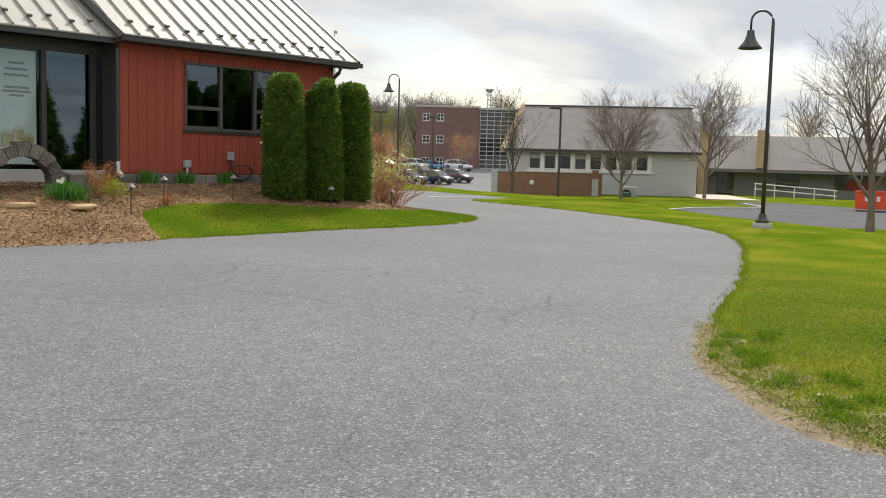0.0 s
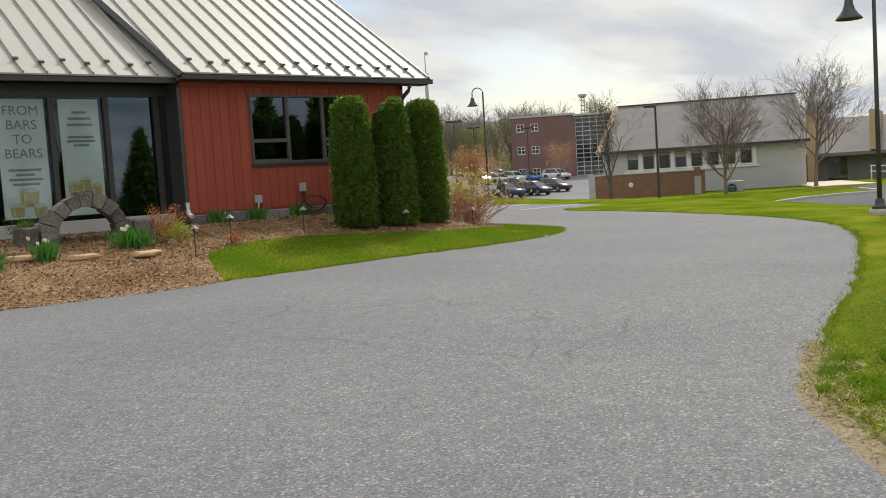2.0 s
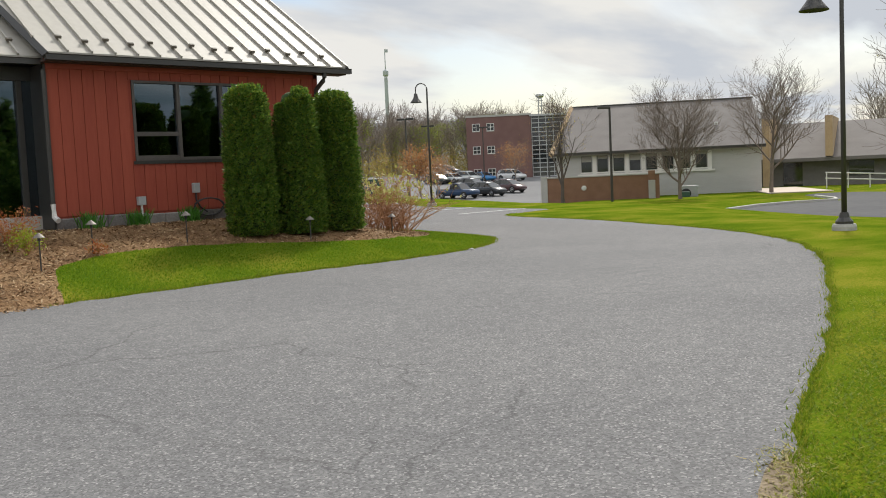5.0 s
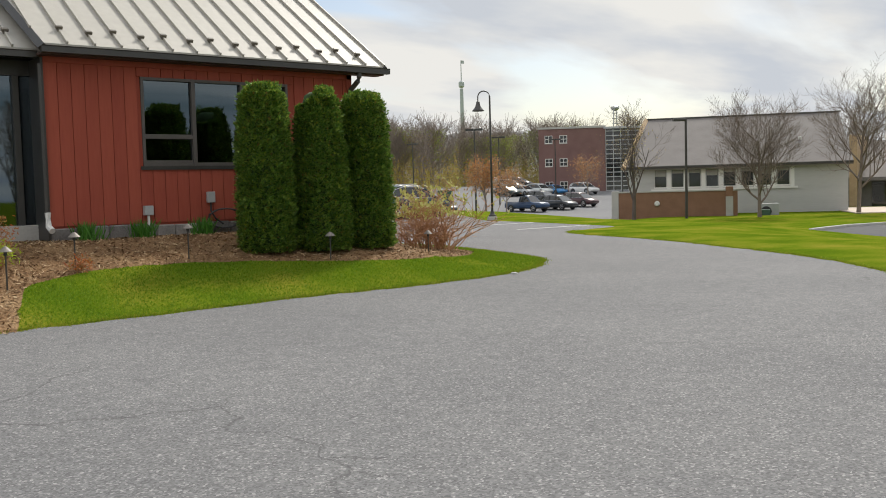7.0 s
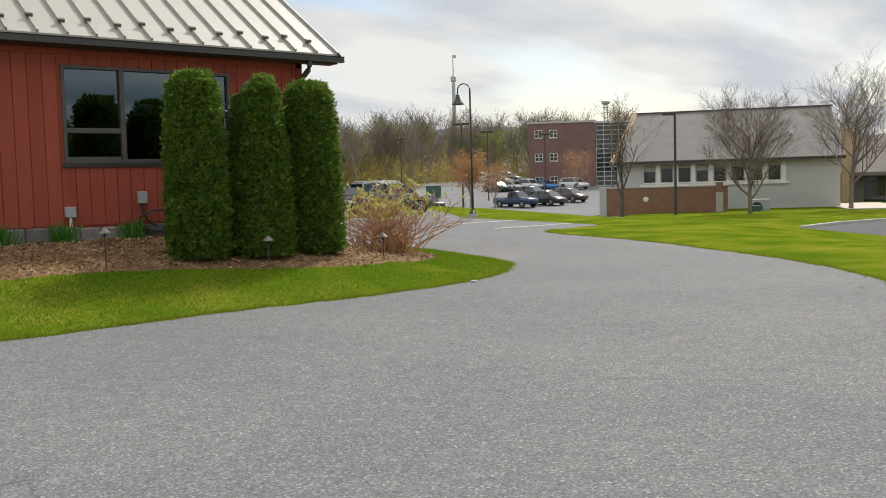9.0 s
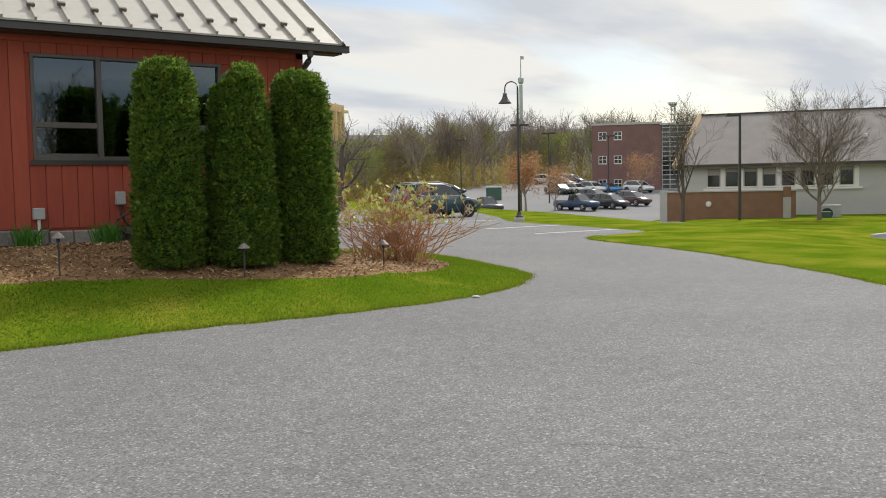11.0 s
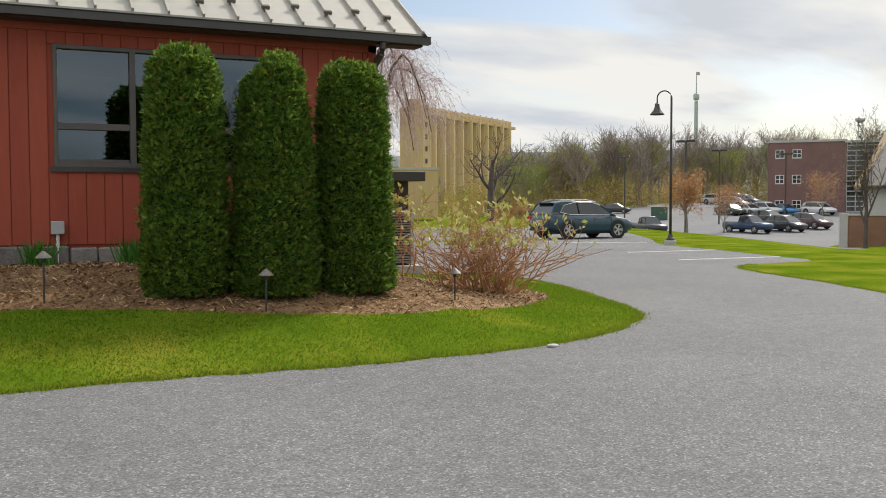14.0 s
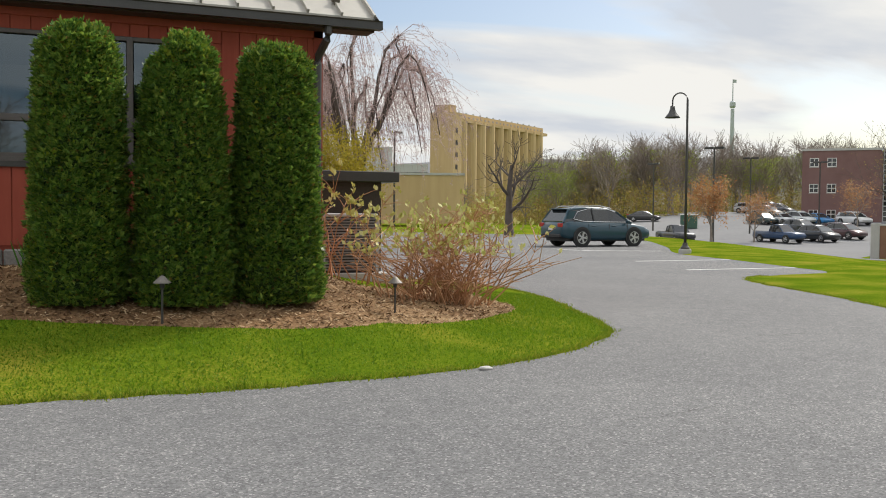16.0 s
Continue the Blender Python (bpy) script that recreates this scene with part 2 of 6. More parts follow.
M["brown_bark"] = material("brown_bark", [(0.13, 0.10, 0.08), (0.23, 0.18, 0.15)], 0.9, 3, 30, 0.4, dist=0.02)
M["dark_bark"] = material("dark_bark", [(0.07, 0.055, 0.047), (0.13, 0.105, 0.09)], 0.9, 3, 30, 0.6, dist=0.02)
M["cherry_twig"] = material("reddish_cherry_twigs", [(0.32, 0.22, 0.20), (0.50, 0.38, 0.35)], 0.8, 5, 40, 0.1)
M["twig"] = material("tan_twigs", [(0.29, 0.135, 0.062), (0.54, 0.31, 0.16)], 0.8, 5, 40, 0.2)
M["bud"] = island_material("pale_young_leaves", [(0.34, 0.34, 0.08), (0.46, 0.46, 0.14), (0.58, 0.55, 0.27)], 0.6, 0.3)
M["white"] = material("white_paint", [(0.66, 0.65, 0.62), (0.75, 0.74, 0.71)], 0.55, 2, 20, 0.05)
M["stripe"] = material("worn_line_paint", [(0.42, 0.42, 0.41), (0.72, 0.72, 0.70)], 0.8, 4, 40, 0.2)
M["siding"] = material("pale_siding", [(0.43, 0.43, 0.42), (0.50, 0.50, 0.49)], 0.7, 0.5, 6, 0.05, stretch=(0.3, 0.3, 3))
M["shingle"] = material("grey_brown_shingles", [(0.135, 0.122, 0.115), (0.185, 0.17, 0.16)], 0.9, 0.7, 9, 0.4, stretch=(1, 1, 2))
M["wood"] = material("stained_wood_trim", [(0.36, 0.25, 0.14), (0.52, 0.38, 0.23)], 0.8, 1, 12, 0.1)
M["brown_brick"] = material("brown_brick", [(0.20, 0.105, 0.065), (0.28, 0.155, 0.10)], 0.9, 1.5, 18, 0.3)
M["red_brick"] = material("red_brick", [(0.155, 0.085, 0.077), (0.215, 0.125, 0.115)], 0.9, 0.8, 9, 0.2)
M["concrete"] = material("concrete", [(0.36, 0.35, 0.33), (0.48, 0.47, 0.44)], 0.9, 1.5, 25, 0.3)
M["walk"] = material("warm_concrete_walk", [(0.46, 0.38, 0.31), (0.55, 0.47, 0.39)], 0.9, 1, 20, 0.1)
M["silo"] = material("cream_silo_concrete", [(0.44, 0.31, 0.15), (0.55, 0.40, 0.21)], 0.9, 0.15, 1.5, 0, stretch=(1, 1, 0.15))
M["steel"] = material("galvanised_steel", [(0.40, 0.41, 0.42), (0.52, 0.53, 0.54)], 0.45, 3, 30, 0.05, metal=0.6)
M["far_steel"] = material("pale_tower_paint", [(0.36, 0.40, 0.42), (0.44, 0.48, 0.50)], 0.6, 0.1, 1, 0)
M["grey_box"] = material("grey_cabinet_paint", [(0.33, 0.34, 0.34), (0.42, 0.43, 0.43)], 0.5, 4, 40, 0.05)
M["louvre_grey"] = material("weathered_grey_louvre", [(0.16, 0.16, 0.155), (0.26, 0.255, 0.25)], 0.6, 6, 40, 0.1)
M["copper"] = material("weathered_copper_shade", [(0.13, 0.115, 0.10), (0.24, 0.215, 0.19)], 0.6, 12, 60, 0.1, metal=0.3)
M["black"] = material("black_plastic", [(0.018, 0.018, 0.019), (0.03, 0.03, 0.031)], 0.55, 5, 60, 0.05)
M["rubber"] = material("tyre_rubber", [(0.015, 0.015, 0.015), (0.028, 0.028, 0.028)], 0.85, 6, 60, 0.2)
M["alloy"] = material("alloy_wheel", [(0.45, 0.45, 0.46), (0.60, 0.60, 0.61)], 0.3, 5, 40, 0, metal=0.7)
M["car_glass"] = material("tinted_car_glass", [(0.015, 0.018, 0.020), (0.03, 0.034, 0.036)], 0.05, 2, 20, 0, spec=0.8)
M["tail"] = material("red_lamp_lens", [(0.35, 0.02, 0.02), (0.5, 0.05, 0.04)], 0.15, 5, 30, 0)
M["head"] = material("clear_lamp_lens", [(0.6, 0.62, 0.64), (0.8, 0.82, 0.84)], 0.1, 5, 30, 0)
M["dumpster"] = material("orange_red_steel", [(0.62, 0.065, 0.02), (0.78, 0.10, 0.03)], 0.5, 2, 20, 0.1)
M["fence"] = material("grey_board_fence", [(0.13, 0.12, 0.11), (0.20, 0.19, 0.175)], 0.9, 2, 20, 0.3, random_amount=0.3)
M["green_box"] = material("green_cabinet_paint", [(0.03, 0.08, 0.055), (0.05, 0.11, 0.075)], 0.5, 3, 30, 0.05)
M["daffodil"] = island_material("daffodil_leaves", [(0.05, 0.16, 0.02), (0.09, 0.25, 0.035)], 0.5, 0.3)
M["petal"] = island_material("white_petals", [(0.75, 0.74, 0.6), (0.8, 0.78, 0.5)], 0.6, 0.3)
M["rust_leaf"] = island_material("russet_leaves", [(0.30, 0.07, 0.03), (0.42, 0.14, 0.04), (0.30, 0.20, 0.05)], 0.6, 0.3)
M["orange_leaf"] = island_material("young_orange_leaves", [(0.36, 0.16, 0.06), (0.48, 0.24, 0.10), (0.40, 0.28, 0.14)], 0.6, 0.3)
M["blossom"] = island_material("pale_pink_blossom", [(0.50, 0.36, 0.35), (0.62, 0.50, 0.48), (0.40, 0.26, 0.24)], 0.7, 0.3)
M["haze_leaf"] = island_material("spring_woods_leaves", [(0.26, 0.21, 0.055), (0.36, 0.27, 0.09), (0.38, 0.24, 0.095), (0.42, 0.42, 0.05)], 0.8, 0.2)
M["lime_leaf"] = island_material("lime_spring_leaves", [(0.26, 0.34, 0.02), (0.36, 0.44, 0.04), (0.22, 0.28, 0.03)], 0.7, 0.3)
M["gold_leaf"] = island_material("yellow_shrub_leaves", [(0.34, 0.28, 0.02), (0.46, 0.36, 0.04), (0.28, 0.26, 0.04)], 0.7, 0.3)
M["woods_bark"] = material("woods_bark", [(0.19, 0.155, 0.13), (0.31, 0.26, 0.22)], 0.9, 1, 8, 0)
M["hill"] = material("wooded_hill", [(0.10, 0.105, 0.11), (0.15, 0.155, 0.16)], 1.0, 0.02, 0.2, 0)
M["banner"] = material("banner_cloth", [(0.76, 0.76, 0.70), (0.82, 0.82, 0.76)], 0.7, 1, 30, 0.03)
M["banner_gold"] = material("banner_gold_print", [(0.50, 0.34, 0.10), (0.66, 0.52, 0.25)], 0.7, 9, 30, 0)
M["screen"] = material("dark_brown_boards", [(0.045, 0.038, 0.033), (0.075, 0.062, 0.052)], 0.85, 1.5, 30, 0.2)
M["banner_foam"] = material("banner_pale_print", [(0.60, 0.55, 0.40), (0.72, 0.67, 0.52)], 0.7, 9, 30, 0)
M["ink"] = material("banner_ink", [(0.26, 0.22, 0.17), (0.33, 0.28, 0.22)], 0.7, 9, 30, 0)


# ---- building blocks ----
def part(name, bm, mat, parent=None, label="", smooth=False):
    me = bpy.data.meshes.new(name)
    bm.to_mesh(me)
    bm.free()
    return part_mesh(name, me, mat, parent, label, smooth)


def part_mesh(name, me, mat, parent=None, label="", smooth=False):
    if not me.materials:
        me.materials.append(M[mat] if isinstance(mat, str) else mat)
    if smooth:
        me.polygons.foreach_set("use_smooth", [True] * len(me.polygons))
    ob = new(name, me)
    if parent is not None:
        ob.parent = parent
    if label:
        ob["label"] = label
    return ob


def thing(name, m, label, category, group="", kind=""):
    ob = new(name)
    ob.matrix_world = m
    return tagged(ob, label, category, group, kind)


def box(bm, x0, x1, y0, y1, z0, z1, bevel=0.0, m=None):
    vs = bmesh.ops.create_cube(bm, size=1.0)["verts"]
    for v in vs:
        v.co = Vector(((x0 + x1) / 2 + v.co.x * (x1 - x0), (y0 + y1) / 2 + v.co.y * (y1 - y0), (z0 + z1) / 2 + v.co.z * (z1 - z0)))
    if bevel:
        edges = list({e for v in vs for e in v.link_edges})
        vs = list({v for f in bmesh.ops.bevel(bm, geom=edges, offset=bevel, segments=1, affect="EDGES")["faces"] for v in f.verts} | {v for v in vs if v.is_valid})
    if m is not None:
        bmesh.ops.transform(bm, matrix=m, verts=vs)
    return vs


def boxed(x0, x1, y0, y1, z0, z1, bevel=0.0, m=None):
    bm = bmesh.new()
    box(bm, x0, x1, y0, y1, z0, z1, bevel, m)
    return bm


def tube(bm, pts, radii, sides=8, cap=True):
    """A round tube through the points, with a radius at each."""
    rings = []
    pts = [Vector(p) for p in pts]
    for i, p in enumerate(pts):
        d = (pts[min(i + 1, len(pts) - 1)] - pts[max(i - 1, 0)]).normalized()
        a = d.cross(Vector((0, 0, 1)) if abs(d.z) < 0.95 else Vector((1, 0, 0))).normalized()
        b = d.cross(a)
        r = radii[i] if isinstance(radii, (list, tuple)) else radii
        rings.append([bm.verts.new(p + (a * math.cos(2 * math.pi * k / sides) + b * math.sin(2 * math.pi * k / sides)) * r) for k in range(sides)])
    for q, s in zip(rings, rings[1:]):
        for k in range(sides):
            bm.faces.new((q[k], q[(k + 1) % sides], s[(k + 1) % sides], s[k]))
    if cap:
        bm.faces.new(rings[0][::-1]); bm.faces.new(rings[-1])
    return bm


def tubed(pts, radii, sides=8):
    return tube(bmesh.new(), pts, radii, sides)


def lathe(profile, sides=24, bm=None):
    """A shape turned round z from (radius, height) pairs."""
    bm = bm or bmesh.new()
    rings = [[bm.verts.new((r * math.cos(2 * math.pi * k / sides), r * math.sin(2 * math.pi * k / sides), z)) for k in range(sides)] for r, z in profile]
    for q, s in zip(rings, rings[1:]):
        for k in range(sides):
            bm.faces.new((q[k], q[(k + 1) % sides], s[(k + 1) % sides], s[k]))
    bm.faces.new(rings[0][::-1]); bm.faces.new(rings[-1])
    return bm


def prism(poly, y0, y1, bm=None):
    """An (x, z) outline carried from y0 to y1."""
    bm = bm or bmesh.new()
    a = [bm.verts.new((x, y0, z)) for x, z in poly]
    b = [bm.verts.new((x, y1, z)) for x, z in poly]
    bm.faces.new(a); bm.faces.new(b[::-1])
    for i in range(len(poly)):
        j = (i + 1) % len(poly)
        bm.faces.new((a[j], a[i], b[i], b[j]))
    return bm


def soup(name, tris, mat, parent=None, label="", kind="", category=""):
    """Many loose small faces: an array of (n, k, 3) corners."""
    tris = np.asarray(tris, dtype=np.float64)
    n, k = tris.shape[:2]
    me = bpy.data.meshes.new(name)
    me.vertices.add(n * k); me.vertices.foreach_set("co", tris.ravel())
    me.loops.add(n * k); me.loops.foreach_set("vertex_index", np.arange(n * k))
    me.polygons.add(n); me.polygons.foreach_set("loop_start", np.arange(n) * k); me.polygons.foreach_set("loop_total", np.full(n, k))
    me.update(calc_edges=True)
    ob = part_mesh(name, me, mat, parent)
    return tagged(ob, label, category, "", kind)


# ---- ground plan ----
EDGE_L = [(-34, 2), (-22, -1.5), (-15, -3.6), (-11, -4.6), (-9.3, -4.75), (-7.6, -4.72), (-5.7, -4.55), (-3.8, -4.40), (-2.2, -4.40), (-0.6, -4.22), (0.7, -3.88), (1.65, -3.32), (2.3, -2.75), (2.80, -2.2), (3.25, -1.2), (3.65, 0.1), (4.1, 1.6), (4.45, 3.8), (4.0, 6.0), (2.4, 7.4), (0, 8.2)]
EDGE_R = [(29, 40), (26.5, 32), (24, 27), (20.2, 20.6), (18.4, 18.0), (17.1, 15.4), (16.3, 12.0), (15.1, 8.0), (14.4, 6.1), (12.6, 5.7), (11.1, 5.2), (10.1, 3.7), (9.0, 0.3), (7.5, -2.9), (5.75, -6.1), (3.9, -8.4), (2.2, -9.75), (0.3, -10.9), (-2.0, -12.05), (-4.0, -13.0), (-5.4, -13.6), (-7.3, -14.37), (-8.3, -14.84), (-9.15, -15.3), (-9.8, -15.77), (-10.35, -16.3), (-10.75, -16.85), (-10.8, -17.25), (-10.5, -17.45), (-10.1, -17.37), (-9.16, -17.06), (-8.2, -16.75), (-6.65, -16.22), (-5.4, -15.72)]
PAD = [(-5.2, -15.85), (-4.3, -18.6), (-3.2, -22), (-1, -30), (-8, -60), (-60, -60), (-60, 4)]
BACK = [(0, 9), (-12, 11), (-12, 40), (8, 52), (20, 50)]
MULCH = [(-30, 0.5), (-22, -1.7), (-15, -3.85), (-11, -4.85), (-9.3, -4.98), (-7.8, -4.92), (-7.25, -3.4), (-6.6, -2.75), (-5.9, -2.5), (-4.8, -2.4), (-3.6, -2.55), (-2.5, -2.8), (-1.7, -2.95), (-0.9, -2.9), (0.1, -2.45), (1.2, -1.8), (1.95, -1.1), (2.5, -0.2), (2.6, 1.0), (2.1, 2.6), (0.6, 3.3), (-0.4, 3.4), (-0.4, 0.8)]
LOT = [(29, 41), (33, 28), (37, 24.5), (41, 29), (47, 36), (62, 45), (92, 68), (108, 92), (114, 116), (98, 118), (72, 108), (58, 90), (48, 72), (40, 58), (31, 54), (22, 52)]
ROAD = [(23.5, 2), (24.5, -2), (26.5, -7), (29, -22), (46, -26), (46, -6), (49, 3), (52, 12), (48, 13), (42, 8.2), (39.5, 6.8), (36, 8.4), (30, 8)]


def smooth_line(pts, step=0.22, limit=18.0, closed=False):
    """A Catmull-Rom line through the points, in short steps near the walk."""
    p = [np.array(q, float) for q in pts]
    out = []
    for i in range(len(p) - (0 if closed else 1)):
        if closed:
            a, b, c, d = p[i - 1], p[i], p[(i + 1) % len(p)], p[(i + 2) % len(p)]
        else:
            a, b, c, d = p[max(i - 1, 0)], p[i], p[i + 1], p[min(i + 2, len(p) - 1)]
        n = max(2, int(np.linalg.norm(c - b) / (step if np.linalg.norm(b) < limit else 1.5)))
        for k in range(n):
            t = k / n
            out.append(0.5 * (2 * b + (c - a) * t + (2 * a - 5 * b + 4 * c - d) * t * t + (3 * b - a - 3 * c + d) * t ** 3))
    if not closed:
        out.append(p[-1])
    return np.array(out)


def ragged(line, amount):
    """The same line with a small uneven wander."""
    return np.array([q + amount * np.array([noise.noise((q[0] * 2.1, q[1] * 2.1, 0)), noise.noise((q[0] * 2.1, q[1] * 2.1, 9))]) + 0.5 * amount * np.array([noise.noise((q[0] * 7, q[1] * 7, 3)), noise.noise((q[0] * 7, q[1] * 7, 5))]) for q in line])


edge_l, edge_r = ragged(smooth_line(EDGE_L), 0.05), ragged(smooth_line(EDGE_R), 0.07)
pave_ring = np.vstack([edge_l, np.array(BACK, float), edge_r, np.array(PAD, float)])
mulch_ring = ragged(smooth_line(MULCH, closed=True), 0.08)
tip_line = edge_r[(edge_r[:, 0] < -8.0) & (edge_r[:, 1] > -17.5)]
tip_line = tip_line[: np.argmin(tip_line[:, 1]) + 6]
tip_way = np.gradient(tip_line, axis=0)
tip_way = np.stack([-tip_way[:, 1], tip_way[:, 0]], 1) / np.linalg.norm(tip_way, axis=1, keepdims=True)
tip_wide = np.array([0.05 + 0.07 * max(0, math.sin(i / len(tip_line) * 3.1)) + 0.06 * noise.noise((i * 0.3, 0, 0)) for i in range(len(tip_line))])[:, None]
dirt_ring = np.vstack([tip_line + tip_way * tip_wide * 0.4, (tip_line - tip_way * tip_wide * 1.5)[::-1]])
lot_ring, road_ring = smooth_line(LOT, closed=True), smooth_line(ROAD, closed=True)


def inside(px, py, ring):
    x, y = ring[:, 0], ring[:, 1]
    x2, y2 = np.roll(x, -1), np.roll(y, -1)
    px, py = np.asarray(px, float)[:, None], np.asarray(py, float)[:, None]
    cross = ((y > py) != (y2 > py)) & (px < (x2 - x) * (py - y) / (y2 - y + 1e-12) + x)
    return cross.sum(1) % 2 == 1


def away(px, py, line):
    """Distance from points to a line of points."""
    p = np.stack([np.asarray(px, float), np.asarray(py, float)], 1)
    best = np.full(len(p), 1e9)
    for a, b in zip(line[:-1], line[1:]):
        d = b - a
        t = np.clip(((p - a) @ d) / (d @ d + 1e-12), 0, 1)
        best = np.minimum(best, np.linalg.norm(p - a - t[:, None] * d, axis=1))
    return best


def ease(v, a, b):
    t = np.clip((v - a) / (b - a), 0, 1)
    return t * t * (3 - 2 * t)


coarse_l, coarse_r, coarse_pave = smooth_line(EDGE_L, 1.0), smooth_line(EDGE_R, 1.0), np.vstack([np.array(EDGE_L, float), np.array(BACK, float), np.array(EDGE_R, float), np.array(PAD, float)])


def heights(px, py):
    px, py = np.asarray(px, float), np.asarray(py, float)
    dl, dr, paved = away(px, py, coarse_l), away(px, py, coarse_r), inside(px, py, coarse_pave)
    isle = (~paved) & (dl < dr) & (py < 14) & (px < 5)
    bank = 0.95 * np.clip(dl / 4.4, 0, 0.80) * (1 - 0.5 * ease(px, -1.5, 1.2))
    fall = -(1.0 + 0.5 * ease(py - 0.5 * px, 5, 15)) * ease(dr, 2, 14) - 0.3 * ease(dr, 40, 70)
    up = 0.05 * ease(dr, 0, 0.5)
    diag = (px + py) * 0.7071
    up = up + (0.062 * np.clip(diag - 88, 0, 32) + 0.05 * np.clip(diag - 120, 0, 32)) * ease(px - 0.75 * py, -22, -2)
    far_left = ease(px * 0.85 - py * 0.5, -6, 6)
    return np.where(paved, 0.0, np.where(isle, bank, fall * np.maximum(far_left, 0.25) + up))


def height(x, y):
    return float(heights([x], [y])[0])


from mathutils.geometry import delaunay_2d_cdt


def build_ground():
    rng = np.random.default_rng(4)
    pts, edges = [], []
    for ring in (pave_ring, mulch_ring, lot_ring, road_ring, dirt_ring):
        s = len(pts)
        pts += [tuple(q) for q in ring]
        edges += [(s + i, s + (i + 1) % len(ring)) for i in range(len(ring))]
    for x in np.arange(-16, 22, 0.7):
        for y in np.arange(-19, 20, 0.7):
            pts.append((x + rng.uniform(-0.2, 0.2), y + rng.uniform(-0.2, 0.2)))
    for x in np.arange(-60, 140, 4.0):
        for y in np.arange(-60, 140, 4.0):
            if not (-16 < x < 22 and -19 < y < 20):
                pts.append((x + rng.uniform(-1, 1), y + rng.uniform(-1, 1)))
    for r in (240, 500, 1100, 2400):
        for a in range(24):
            pts.append((r * math.cos(a * math.pi / 12), r * math.sin(a * math.pi / 12)))
    v, _, f, *_ = delaunay_2d_cdt([Vector(p) for p in pts], edges, [], 0, 1e-4)
    v = np.array([tuple(q) for q in v])
    f = np.array([tuple(q) for q in f])
    z = heights(v[:, 0], v[:, 1])
    c = v[f].mean(1)
    zone = np.zeros(len(f), int)
    zone[inside(c[:, 0], c[:, 1], mulch_ring)] = 2
    zone[inside(c[:, 0], c[:, 1], pave_ring)] = 1
    zone[inside(c[:, 0], c[:, 1], lot_ring)] = 3
    zone[inside(c[:, 0], c[:, 1], road_ring)] = 4
    zone[inside(c[:, 0], c[:, 1], dirt_ring)] = 5
    for k, (name, mat, label) in enumerate([("ground", "lawn", "bright green mown spring lawn"), ("road", "asphalt", "worn grey asphalt driveway with pale chips"), ("mulch_bed", "mulch", "tan shredded wood mulch bed along the building"), ("parking_lot", "lot", "pale grey asphalt parking lot"), ("service_road", "service", "grey asphalt service road beside the lawn"), ("dirt_edge", "dirt", "bare sandy dirt along the lawn edge")]):
        use = f[zone == k]
        ids, inv = np.unique(use, return_inverse=True)
        me = bpy.data.meshes.new(name)
        me.from_pydata([(v[i, 0], v[i, 1], z[i]) for i in ids], [], inv.reshape(-1, 3).tolist())
        ob = part_mesh(name, me, mat, smooth=True)
        tagged(ob, label, name.replace("_", " "), kind="structure")


build_ground()

# ---- red building ----
WALL_L, WALL_R, BASE_Z, EAVE_Z, SLOPE = -5.88, -0.18, 0.95, 3.80, 0.654
WX0, WX1, WZ0, WZ1 = -4.33, -1.55, 1.94, 3.43
house = thing("visitor_building", pose(0, 0, 0), "single-storey red board building with a standing-seam metal roof", "building")


def boards(parent):
    """Upright red boards with open grooves, cut round the window."""
    w = 0.213
    x = WALL_L
    while x < WALL_R - 0.02:
        x1 = min(x + w - 0.008, WALL_R)
        spans = [(BASE_Z + 0.04, EAVE_Z - 0.02)]
        if x1 > WX0 and x < WX1:
            spans = [(BASE_Z + 0.04, WZ0), (WZ1, EAVE_Z - 0.02)]
        for a, b in spans:
            part("board", boxed(x, x1, -0.022, 0.0, a, b, 0.003), "red", parent)
        x += w


front = part("wall", boxed(WALL_L, WX0, 0.0, 0.16, 0.3, EAVE_Z), "red", house)
part("wall", boxed(WX1, WALL_R, 0.0, 0.16, 0.3, EAVE_Z), "red", house)
part("wall", boxed(WX0, WX1, 0.0, 0.16, 0.3, WZ0), "red", house)
part("wall", boxed(WX0, WX1, 0.0, 0.16, WZ1, EAVE_Z), "red", house)
part("side_wall", prism([(0.16, 0.2), (9.8, 0.2), (9.8, EAVE_Z), (5.0, 7.0), (0.16, EAVE_Z)], WALL_R - 0.16, WALL_R), "red", house).matrix_basis = Matrix(((0, 1, 0, 0), (1, 0, 0, 0), (0, 0, 1, 0), (0, 0, 0, 1)))
part("back_wall", boxed(-14, WALL_R, 9.8, 9.96, 0.2, EAVE_Z), "red", house)
part("left_wall", boxed(-14.16, -14, 0.5, 9.96, 0.2, EAVE_Z), "red", house)
part("corner_board", boxed(WALL_R - 0.09, WALL_R + 0.028, -0.05, -0.023, 0.4, EAVE_Z - 0.02, 0.004), "red", house)
# rubble foundation
frng = random.Random(7)
x = WALL_L
while x < WALL_R + 0.03:
    w = frng.uniform(0.25, 0.6)
    part("foundation_stone", boxed(x, min(x + w - 0.012, WALL_R + 0.05), -0.075 - frng.uniform(0, 0.03), 0.0, 0.25, BASE_Z + 0.03 - frng.uniform(0, 0.03), 0.02), "stone", house)
    x += w
